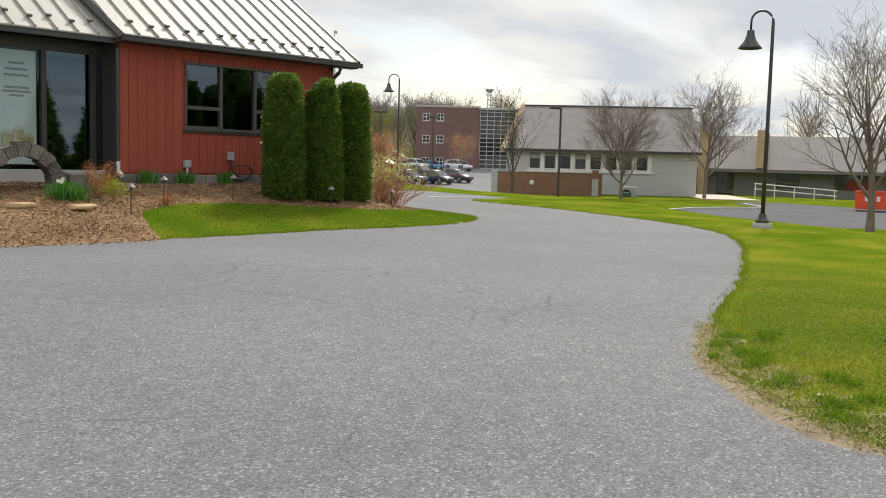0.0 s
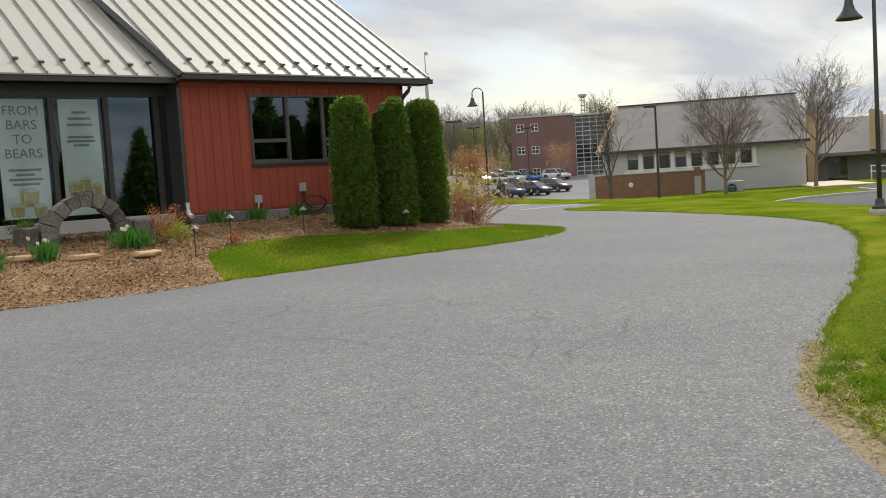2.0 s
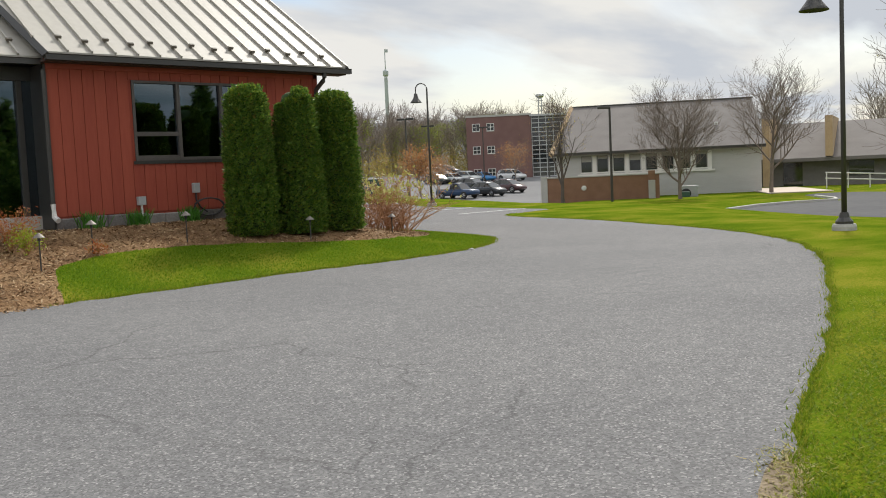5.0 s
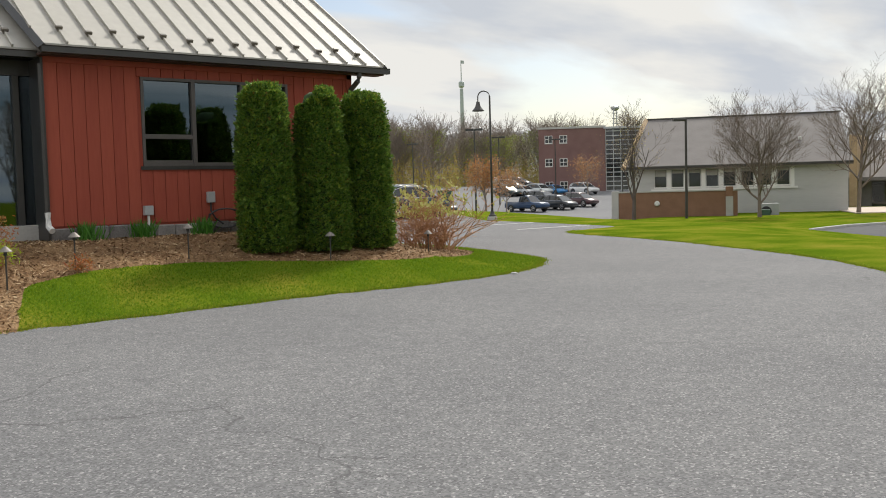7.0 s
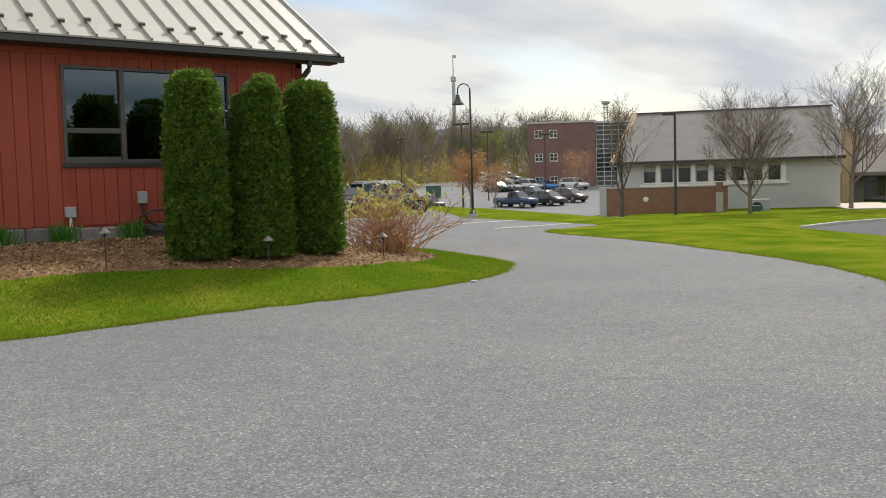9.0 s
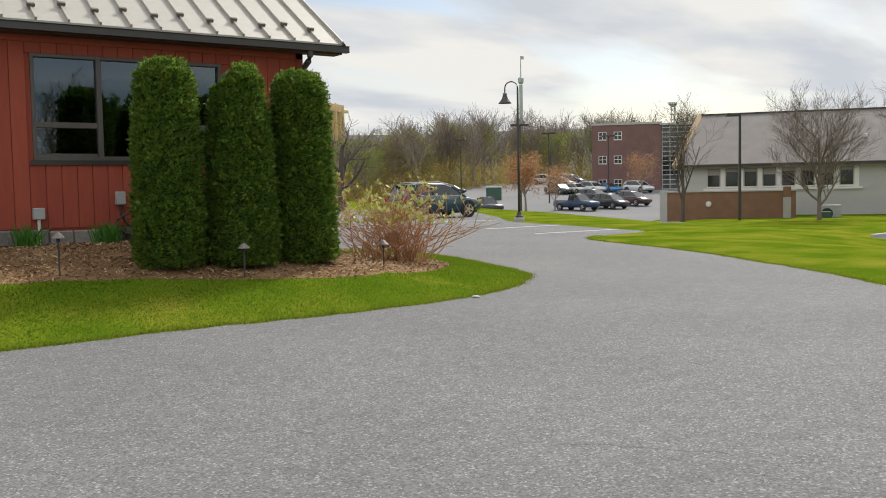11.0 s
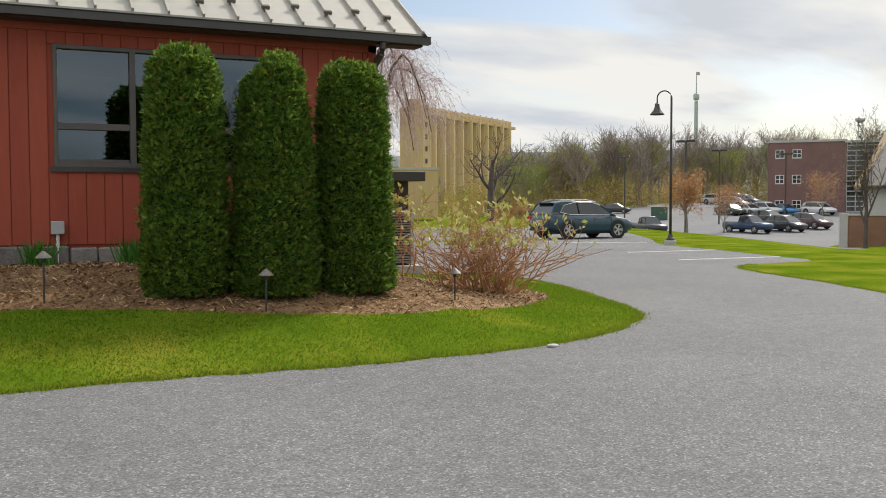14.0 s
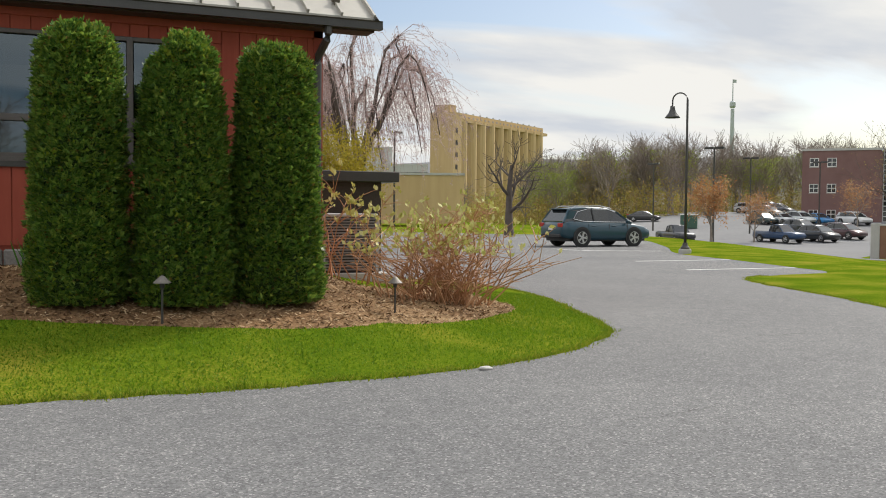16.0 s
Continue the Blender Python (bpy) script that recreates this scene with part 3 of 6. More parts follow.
# window
win = part("window", boxed(WX0 - 0.05, WX1 + 0.05, -0.045, -0.024, WZ0 - 0.06, WZ0), "bronze", house, "dark bronze three-light window with low vents")
pw = (WX1 - WX0) / 3
for i in range(4):
    xx = WX0 + pw * i
    part("mullion", boxed(xx - (0.0 if i == 0 else 0.035 if i < 3 else 0.05), xx + (0.05 if i == 0 else 0.035 if i < 3 else 0.0), -0.035, 0.12, WZ0, WZ1, 0.004), "frame", win)
for a, b in ((WZ0, WZ0 + 0.06), (WZ1 - 0.05, WZ1)):
    part("frame_rail", boxed(WX0, WX1, -0.03, 0.11, a, b, 0.004), "frame", win)
for i in (0, 2):
    part("vent_rail", boxed(WX0 + pw * i + 0.04, WX0 + pw * (i + 1) - 0.04, -0.032, 0.10, WZ0 + 0.46, WZ0 + 0.54, 0.004), "frame", win)
    part("vent_sash", boxed(WX0 + pw * i + 0.05, WX0 + pw * (i + 1) - 0.05, -0.02, 0.02, WZ0 + 0.06, WZ0 + 0.10, 0.003), "frame", win)
    part("pane", boxed(WX0 + pw * i + 0.05, WX0 + pw * (i + 1) - 0.04, 0.03, 0.036, WZ0 + 0.54, WZ1 - 0.05), "tinted_glass", win)
    part("pane", boxed(WX0 + pw * i + 0.05, WX0 + pw * (i + 1) - 0.04, 0.03, 0.036, WZ0 + 0.06, WZ0 + 0.46), "tinted_glass", win)
part("pane", boxed(WX0 + pw + 0.03, WX0 + 2 * pw - 0.03, 0.03, 0.036, WZ0 + 0.06, WZ1 - 0.05), "tinted_glass", win)
# inside: a room with its dimness put into near-black surface colour
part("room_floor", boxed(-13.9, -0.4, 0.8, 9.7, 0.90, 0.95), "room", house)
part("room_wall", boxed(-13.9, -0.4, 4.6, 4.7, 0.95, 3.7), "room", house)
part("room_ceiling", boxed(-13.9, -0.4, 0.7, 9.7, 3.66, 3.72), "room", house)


def roof_z(y):
    return 3.90 + SLOPE * (y + 0.13)


def roof_panel(name, x0, x1, drop, y_eave, skew):
    """A pitched metal roof with raised seams; skew leans its outer left border."""
    bm = bmesh.new()
    y1 = 5.0
    lo, hi = roof_z(y_eave) - drop, roof_z(y1) - drop
    a = [(x0, y_eave, lo), (x1, y_eave, lo), (x1, y1, hi), (x0 + skew * (y1 - y_eave), y1, hi)]
    t = [bm.verts.new(q) for q in a]
    b = [bm.verts.new((q[0], q[1], q[2] - 0.10)) for q in a]
    bm.faces.new(t); bm.faces.new(b[::-1])
    for i in range(4):
        bm.faces.new((t[i], b[i], b[(i + 1) % 4], t[(i + 1) % 4]))
    roof = part(name, bm, "roof", house, "pale taupe standing-seam metal roof")
    ang = math.degrees(math.atan(SLOPE))
    n = int((x1 - x0) / 0.43)
    extra = int(max(0, -skew * (y1 - y_eave)) / 0.43)
    length = (y1 - y_eave) / math.cos(radians(ang))
    for i in range(-extra, n + 1):
        sx = x1 - 0.02 - 0.43 * (n - i)
        start = 0.0 if sx >= x0 else (x0 - sx) / (-skew) / math.cos(radians(ang))
        s = part("roof_seam", boxed(-0.014, 0.014, start, length, 0.0, 0.045), "seam", roof)
        s.matrix_basis = pose(sx, y_eave, lo + 0.001, ang, 0, 0)
        if start == 0.0 and i < n:
            g = bmesh.new()
            d = 0.34 if i % 2 else 0.46
            box(g, -0.055, 0.055, d, d + 0.06, 0.03, 0.085, 0.008)
            box(g, -0.025, 0.025, d - 0.02, d + 0.09, 0.0, 0.05, 0.006)
            part("snow_guard", g, "guard", roof).matrix_basis = pose(sx, y_eave, lo + 0.001, ang, 0, 0)
    return roof


roof_panel("roof", -5.95, 0.47, -0.05, -0.30, -0.12)
roof_panel("wing_roof", -14.4, -5.85, 0.21, 0.02, 0.0)
bm = bmesh.new()
a = [(0.55, 5.0, roof_z(5.0)), (-14.4, 5.0, roof_z(5.0)), (-14.4, 10.4, roof_z(-0.4)), (0.55, 10.4, roof_z(-0.4))]
t = [bm.verts.new(q) for q in a]; b = [bm.verts.new((q[0], q[1], q[2] - 0.1)) for q in a]
bm.faces.new(t[::-1]); bm.faces.new(b)
for i in range(4):
    bm.faces.new((t[(i + 1) % 4], b[(i + 1) % 4], b[i], t[i]))
part("back_roof", bm, "roof", house)
# rake trim along both free borders, fascia, gutter, soffit
part("rake_trim", tubed([(0.47, -0.31, roof_z(-0.31)), (0.47, 5.0, roof_z(5.0))], 0.07, 4), "bronze", house)
part("rake_trim", tubed([(0.55, 5.0, roof_z(5.0) - 0.05), (0.55, 10.4, roof_z(-0.4) - 0.05)], 0.07, 4), "bronze", house)
part("flashing", tubed([(-5.94, -0.31, roof_z(-0.31) - 0.03), (-5.94 - 0.12 * 5.3, 5.0, roof_z(5.0) - 0.03)], 0.085, 4), "bronze", house)
GUT = [(-0.055, 0), (-0.05, 0.09), (-0.065, 0.105), (0.06, 0.105), (0.05, 0)]
for name, x0, x1, yy, zz in (("gutter", -5.98, 0.53, -0.34, roof_z(-0.30) - 0.10), ("gutter", -14.4, -5.96, -0.02, roof_z(0.02) - 0.21 - 0.15)):
    g = prism(GUT, x0, x1)
    part(name, g, "bronze", house, "dark bronze box gutter").matrix_basis = pose(0, yy, zz) @ Matrix(((0, 1, 0, 0), (1, 0, 0, 0), (0, 0, 1, 0), (0, 0, 0, 1)))
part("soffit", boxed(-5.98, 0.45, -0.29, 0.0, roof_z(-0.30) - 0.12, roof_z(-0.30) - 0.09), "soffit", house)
part("frieze_board", boxed(WALL_L, WALL_R + 0.03, -0.05, -0.023, EAVE_Z - 0.22, EAVE_Z - 0.07, 0.004), "red", house)
ds = part("downspout", tubed([(-0.16, -0.33, 3.72), (-0.16, -0.33, 3.60), (-0.17, -0.30, 3.53), (-0.20, -0.16, 3.42), (-0.22, -0.10, 3.36), (-0.23, -0.085, 3.26), (-0.23, -0.085, 0.55)], 0.05, 10), "bronze", house, "dark bronze downspout with a curved elbow")
part("downspout", tubed([(-5.93, -0.05, 3.55), (-5.93, -0.05, 1.2)], 0.045, 6), "bronze", house)
part("downspout_shoe", tubed([(-5.93, -0.06, 1.22), (-5.93, -0.08, 1.0), (-5.91, -0.2, 0.93)], 0.05, 8), "white", house, "white plastic drain shoe")
boards(house)
# glazed wing
WY = 0.62
part("wing_sill", boxed(-14, WALL_L - 0.02, WY - 0.10, WY + 0.1, 0.3, 1.02, 0.01), "concrete", house)
part("wing_head", boxed(-14, WALL_L - 0.02, WY - 0.05, WY + 0.1, 3.42, 3.66), "bronze", house)
part("return_wall", boxed(WALL_L - 0.04, WALL_L, -0.03, WY + 0.1, 0.3, 3.66), "bronze", house)
for i, xx in enumerate((-6.15, -7.20, -8.27, -9.5, -10.7, -11.9, -13.1)):
    part("post", boxed(xx - 0.05, xx + 0.05, WY - 0.07, WY + 0.08, 1.02, 3.42, 0.005), "bronze", house)
    if i < 6:
        nx = (-6.15, -7.20, -8.27, -9.5, -10.7, -11.9, -13.1)[i + 1]
        part("pane", boxed(nx + 0.05, xx - 0.05, WY, WY + 0.006, 1.02, 3.42), "glass" if i in (1, 2) else "tinted_glass", house).visible_shadow = False
part("pane", boxed(-6.10, WALL_L - 0.04, WY, WY + 0.006, 1.02, 3.42), "tinted_glass", house)


def banner(x0, x1, lines, bars, glasses):
    """A hanging cloth banner inside the glass, with its lettering."""
    b = part("banner", boxed(x0, x1, WY + 0.035, WY + 0.041, 1.12, 3.38), "banner")
    tagged(b, "tall printed cloth banner hanging behind the window glass", "banner")
    mid = (x0 + x1) / 2
    for i, text in enumerate(lines):
        cu = bpy.data.curves.new("lettering", "FONT")
        cu.body, cu.size, cu.align_x, cu.extrude = text, 0.25, "CENTER", 0.001
        tmp = new("lettering", cu)
        me = bpy.data.meshes.new_from_object(tmp.evaluated_get(bpy.context.evaluated_depsgraph_get()))
        bpy.data.objects.remove(tmp)
        o = part_mesh("lettering", me, "ink", b, "dark printed capital letters")
        o.matrix_basis = pose(mid, WY + 0.032, 3.08 - 0.27 * i, 90, 0, 0)
    for i, (z, w) in enumerate(bars):
        part("text_line", boxed(mid - w / 2, mid + w / 2, WY + 0.031, WY + 0.034, z, z + 0.045), "blind", b)
    for dx, z0, z1, w in glasses:
        cup = [(mid + dx - w * 0.36, z0), (mid + dx + w * 0.36, z0), (mid + dx + w * 0.46, z0 + (z1 - z0) * 0.35), (mid + dx + w * 0.5, z1), (mid + dx - w * 0.5, z1), (mid + dx - w * 0.46, z0 + (z1 - z0) * 0.35)]
        part("printed_glass", prism(cup, WY + 0.0315, WY + 0.034), "banner_gold", b, "printed picture of a filled golden glass")
        foam = [(mid + dx + w * 0.53 * math.cos(a * math.pi / 8), z1 + 0.09 * math.sin(a * math.pi / 8) * (1 + 0.25 * math.sin(a * 2.3))) for a in range(9)]
        part("printed_foam", prism(foam, WY + 0.0305, WY + 0.033), "banner_foam", b, "pale printed foam")
        part("printed_shine", boxed(mid + dx - w * 0.30, mid + dx - w * 0.18, WY + 0.029, WY + 0.031, z0 + 0.04, z1 - 0.03), "banner_foam", b)


banner(-9.25, -8.37, ["FROM", "BARS", "TO", "BEARS"], [(2.02 - 0.09 * i, w) for i, w in enumerate((0.6, 0.35, 0.62, 0.5))], [(0.04, 1.34, 1.62, 0.36), (-0.20, 1.16, 1.34, 0.26), (0.22, 1.14, 1.32, 0.24)])
banner(-8.10, -7.32, [], [(3.1, 0.3), (2.98, 0.45), (2.86, 0.5), (2.62, 0.5), (2.54, 0.55), (2.46, 0.3)], [(-0.20, 1.42, 1.72, 0.24), (0.02, 1.34, 1.80, 0.22), (0.22, 1.40, 1.66, 0.22)])

# wall boxes
eb = thing("outlet_box", pose(-4.31, -0.03, 1.12), "grey metal outlet box on a white conduit by the wall", "utility box")
part("housing", boxed(-0.075, 0.075, -0.10, 0.0, 0.0, 0.16, 0.008), "grey_box", eb)
part("conduit", tubed([(0, -0.05, 0.0), (0, -0.05, -0.35)], 0.022, 8), "white", eb, "white plastic conduit")
eb2 = thing("meter_box", pose(-3.18, -0.03, 1.30), "grey metal junction box on the red wall", "utility box")
part("housing", boxed(-0.065, 0.065, -0.10, 0.0, 0.0, 0.19, 0.008), "grey_box", eb2)
part("conduit", tubed([(0, -0.04, 0.0), (0, -0.04, -0.14), (0.08, -0.04, -0.28), (0.22, -0.05, -0.38)], 0.016, 6), "black", eb2)
hose = part("garden_hose", tubed([(-2.95 + 0.32 * math.cos(a * 0.5), -0.18 + 0.02 * a / 6, 1.02 + 0.17 * math.sin(a * 0.5)) for a in range(26)], 0.014, 6), "black")
tagged(hose, "coiled black hose against the stone foundation", "hose")


# ---- plants ----
def sprays(n, shape, rng, size, out=0.55, up=0.7):
    """Small pointed sprays on a surface: shape(n) gives points and outward ways."""
    p, nrm = shape(n)
    tang = np.stack([-nrm[:, 1], nrm[:, 0], np.zeros(n)], 1) + rng.normal(0, 0.5, (n, 3))
    tang /= np.linalg.norm(tang, axis=1, keepdims=True)
    d = nrm * out + np.array([0, 0, up]) + rng.normal(0, 0.35, (n, 3))
    d /= np.linalg.norm(d, axis=1, keepdims=True)
    s = size * rng.uniform(0.6, 1.4, (n, 1))
    return np.stack([p - tang * s * 0.45, p + d * s * 0.45 - tang * s * 0.25, p + d * s * 0.85, p + tang * s * 0.45 + d * s * 0.3], 1)


def fans(n, leaves, shape, rng, size):
    """Flat fan-like sprays: each holds several leaflets in one tilted plane."""
    p, nrm = shape(n)
    side = np.stack([-nrm[:, 1], nrm[:, 0], np.zeros(n)], 1) + rng.normal(0, 0.55, (n, 3))
    side /= np.linalg.norm(side, axis=1, keepdims=True)
    way = nrm * 0.75 + np.array([0, 0, 0.45]) + rng.normal(0, 0.33, (n, 3))
    way /= np.linalg.norm(way, axis=1, keepdims=True)
    p = p + nrm * rng.uniform(-0.05, 0.035, (n, 1))
    out = []
    for k in range(leaves):
        f = (k + 0.5) / leaves * 2 - 1
        d = way * math.cos(f * 1.1) + side * math.sin(f * 1.1) + rng.normal(0, 0.14, (n, 3))
        d /= np.linalg.norm(d, axis=1, keepdims=True)
        s = size * rng.uniform(0.65, 1.35, (n, 1)) * (1.15 - 0.4 * abs(f))
        w = side * math.cos(f * 1.1) - way * math.sin(f * 1.1)
        out.append(np.stack([p, p + d * s * 0.5 - w * s * 0.17, p + d * s, p + d * s * 0.5 + w * s * 0.17], 1))
    return np.concatenate(out)


def column_tree(x, y, h, r_base, r_mid, r_top, seed, notch=0.0):
    """A clipped column-shaped arborvitae."""
    rng = np.random.default_rng(seed)
    z0 = height(x, y) - 0.03
    prof = [(0.0, r_base * 0.93), (0.12, r_base), (0.35, r_mid * 1.02), (0.6, r_mid * 0.97), (0.80, (r_mid + r_top) / 2), (0.94, r_top), (0.98, r_top * 0.88), (1.0, r_top * 0.55)]
    zs, rs = np.array([a for a, _ in prof]), np.array([b for _, b in prof])

    def lump(a, t):
        return 1 + np.array([0.09 * noise.noise((math.cos(q) * 1.6 + seed, math.sin(q) * 1.6, w * 4)) + 0.09 * noise.noise((math.cos(q) * 4.5, math.sin(q) * 4.5 + seed, w * 13)) + 0.05 * noise.noise((math.cos(q) * 11, math.sin(q) * 11 + seed, w * 30)) for q, w in zip(a, t)])

    def shape(n):
        t = np.concatenate([rng.uniform(0.0, 0.97, n - n // 10), 1 - np.abs(rng.normal(0, 0.02, n // 10))])
        a = rng.uniform(0, 2 * math.pi, n)
        r = np.interp(t, zs, rs) * lump(a, t)
        top = t > 0.965
        r = np.where(top, r * np.sqrt(rng.uniform(0, 1, n)), r)
        hh = h * t
        if notch:
            side = np.cos(a - 2.6)
            hh = np.where((side > 0.1) & (t > 0.9), hh - notch * side * (t - 0.9) * 10, hh)
        p = np.stack([r * np.cos(a), r * np.sin(a), hh], 1)
        nr = np.stack([np.cos(a), np.sin(a), np.where(top, 1.5, 0.1)], 1)
        return p + nr * rng.uniform(-0.06, 0.03, (n, 1)), nr / np.linalg.norm(nr, axis=1, keepdims=True)

    tree = thing("arborvitae", pose(x, y, z0), "clipped column-shaped green arborvitae in the mulch bed", "evergreen tree", "three clipped arborvitae")
    part("trunk", tubed([(0, 0, -0.1), (0.02, 0, h * 0.5)], [0.09, 0.05], 8), "dark_bark", tree)
    # dark solid behind the sprays stands in for the crown's inner shade
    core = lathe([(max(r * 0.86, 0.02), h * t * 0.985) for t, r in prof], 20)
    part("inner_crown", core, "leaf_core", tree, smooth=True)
    crown = soup("crown", fans(10500, 7, shape, rng, 0.052), "leaf", tree)
    soup("fine_sprays", sprays(16000, shape, rng, 0.042, 0.9, 0.2), "leaf", crown)
    fresh = sprays(9000, shape, rng, 0.045, 0.6, 0.8)
    fresh = fresh[(fresh[:, 0, 2] > h * 0.9) | (rng.uniform(0, 1, len(fresh)) < 0.22)]
    soup("new_growth", fresh, "fresh_leaf", crown)
    soup("browned_sprays", sprays(1800, shape, rng, 0.04, 0.8, 0.35), "brown_leaf", crown)
    return tree


column_tree(-3.11, -1.95, 2.62, 0.43, 0.415, 0.32, 11)
column_tree(-2.14, -2.05, 2.63, 0.485, 0.42, 0.285, 12, notch=0.35)
column_tree(-1.18, -1.95, 2.60, 0.46, 0.415, 0.32, 13)


def branching(seed, height_m, spread, levels=5, trunk=0.16, fork=0.28, lean=0.0, droop=0.0, count=(6, 5, 4, 4), first=0.25, upright=0.55, twig=0.006, jitter=0.075, rise=0.10, mix_side=0.5):
    """A leafless tree as tubes; returns the mesh data and the twig ends."""
    rnd = random.Random(seed)
    verts, faces, tips = [], [], []

    def limb(p, d, length, r, level):
        n = 6 if level == 0 else 5 if level == 1 else 4
        sides = 8 if level == 0 else 5 if level == 1 else 3
        pts = [p.copy()]
        q, w = p.copy(), d.copy()
        for i in range(n):
            w = w + Vector((rnd.gauss(0, 1), rnd.gauss(0, 1), rnd.gauss(0, 0.7))) * (0.03 if level == 0 else jitter)
            if droop and level >= 1:
                w.z -= droop * (0.12 if level == 1 else 0.42)
            elif level >= 1:
                w.z += rise
            w.normalize()
            q = q + w * length / n
            pts.append(q.copy())
        rad = [max(r * (1 - 0.75 * i / n) if level else r * (1.25 if i == 0 else 1 - 0.6 * i / n), twig) for i in range(n + 1)]
        base = len(verts)
        for i, c in enumerate(pts):
            t = (pts[min(i + 1, n)] - pts[max(i - 1, 0)]).normalized()
            a = t.cross(Vector((0.3, 0.2, 1)) if abs(t.z) < 0.9 else Vector((1, 0, 0))).normalized()
            b = t.cross(a)
            for k in range(sides):
                an = 2 * math.pi * k / sides
                verts.append(c + (a * math.cos(an) + b * math.sin(an)) * rad[i])
        for i in range(n):
            for k in range(sides):
                faces.append((base + i * sides + k, base + i * sides + (k + 1) % sides, base + (i + 1) * sides + (k + 1) % sides, base + (i + 1) * sides + k))
        if level >= levels - 1:
            tips.append(pts[-1]); tips.append(pts[n // 2])
            return
        m = count[min(level, len(count) - 1)]
        for j in range(m):
            f = first + (1 - first) * (j + rnd.uniform(0.2, 0.9)) / m if level == 0 else 0.2 + 0.8 * (j + rnd.uniform(0.1, 0.9)) / m
            i = min(int(f * n), n - 1)
            s = pts[i].lerp(pts[i + 1], f * n - i)
            axis = (pts[i + 1] - pts[i]).normalized()
            az = rnd.uniform(0, 2 * math.pi) if level else j * 2.4 + rnd.uniform(-0.5, 0.5)
            side = Vector((math.cos(az), math.sin(az), 0.15)) if level == 0 else (axis.cross(Vector((math.cos(az), math.sin(az), math.sin(az * 2.0)))).normalized())
            mix = (1 - upright) if level == 0 else mix_side
            nd = (axis * (1 - mix) + side * mix * spread).normalized()
            limb(s, nd, length * (rnd.uniform(0.5, 0.75) * (1.15 - 0.45 * f) if level == 0 else rnd.uniform(0.42, 0.66)), max(rad[i] * 0.62, twig), level + 1)

    limb(Vector((0, 0, -0.1)), Vector((lean, 0, 1)).normalized(), height_m * (0.62 if not droop else 0.55), trunk, 0)
    me = bpy.data.meshes.new("branches")
    top = max(v.z for v in verts)
    k = height_m / top
    me.from_pydata([(v.x * k, v.y * k, v.z * k) for v in verts], [], faces)
    return me, np.array([tuple(t * k) for t in tips])


def flecks(tips, n, spread, size, rng):
    """Small loose leaves about the twig ends."""
    c = tips[rng.integers(0, len(tips), n)] + rng.normal(0, spread, (n, 3))
    a, b = rng.normal(0, 1, (n, 3)), rng.normal(0, 1, (n, 3))
    s = size * rng.uniform(0.6, 1.4, (n, 1))
    a, b = a / np.linalg.norm(a, axis=1, keepdims=True) * s, b / np.linalg.norm(b, axis=1, keepdims=True) * s
    return np.stack([c - a * 0.5, c + b * 0.5, c + a], 1)


def bare_tree(name, x, y, z, seed, h, label, category="tree", mat="bark", leaf=None, n_leaf=0, leaf_size=0.05, leaf_spread=0.12, **kw):
    me, tips = branching(seed, h, **kw)
    t = thing(name, pose(x, y, z, 0, 0, seed * 37 % 360), label, category)
    part_mesh("trunk", me, mat, t, smooth=True)
    if leaf:
        soup("crown", flecks(tips, n_leaf, leaf_spread, leaf_size, np.random.default_rng(seed)), leaf, t)
    return t


# trees on the lawn and by the pale hall
bare_tree("bare_tree", 22.4, -5.4, -0.78, 3, 9.3, "tall leafless tree on the lawn by the service road", levels=5, trunk=0.17, spread=0.9, count=(11, 8, 6, 4), upright=0.52, twig=0.006, first=0.2, jitter=0.05, mat="brown_bark", leaf="haze_leaf", n_leaf=500, leaf_size=0.07)
bare_tree("bare_tree", 29.5, -11.5, -0.9, 5, 9.0, "leafless tree at the edge of the lawn", levels=5, trunk=0.17, spread=1.0, count=(11, 8, 6, 4), upright=0.5, twig=0.006)
bare_tree("bare_tree", 52.0, 17.5, -1.3, 8, 11.2, "pruned leafless tree beside the pale hall", levels=5, trunk=0.16, spread=1.0, count=(11, 8, 6, 4), upright=0.42, twig=0.007, first=0.3, rise=0.09, jitter=0.045, mat="brown_bark")
bare_tree("round_bare_tree", 44.8, 20.4, -1.3, 9, 9.2, "round-headed leafless tree before the pale hall", levels=5, trunk=0.15, spread=1.15, count=(13, 9, 7, 4), upright=0.36, twig=0.007, first=0.20, mat="brown_bark", rise=0.13, jitter=0.045, mix_side=0.45)
bare_tree("bare_tree", 39.6, 26.6, -1.2, 14, 8.4, "slim leafless tree by the brown wall", levels=5, trunk=0.16, spread=0.8, count=(7, 6, 5, 3), upright=0.66, twig=0.007, mat="dark_bark", leaf="haze_leaf", n_leaf=500, leaf_size=0.09)
def low_shrub(x, y, seed, r, h, mat, label, n=900, size=0.035, loose=0.06):
    t = thing("low_shrub", pose(x, y, height(x, y)), label, "shrub")
    rng = np.random.default_rng(seed)
    rnd = random.Random(seed)
    ends = []
    for i in range(26):
        bm = bmesh.new()
        az, q = rnd.uniform(0, 6.28), rnd.uniform(0.2, 1)
        e = Vector((math.cos(az) * r * q, math.sin(az) * r * q, h * rnd.uniform(0.5, 1)))
        tube(bm, [(0, 0, 0), e * 0.5 + Vector((0, 0, 0.05)), e], [0.006, 0.005, 0.003], 3, False)
        ends += [tuple(e), tuple(e * 0.7)]
        part("stem", bm, "twig", t)
    soup("leaves", flecks(np.array(ends), n, loose, size, rng), mat, t)


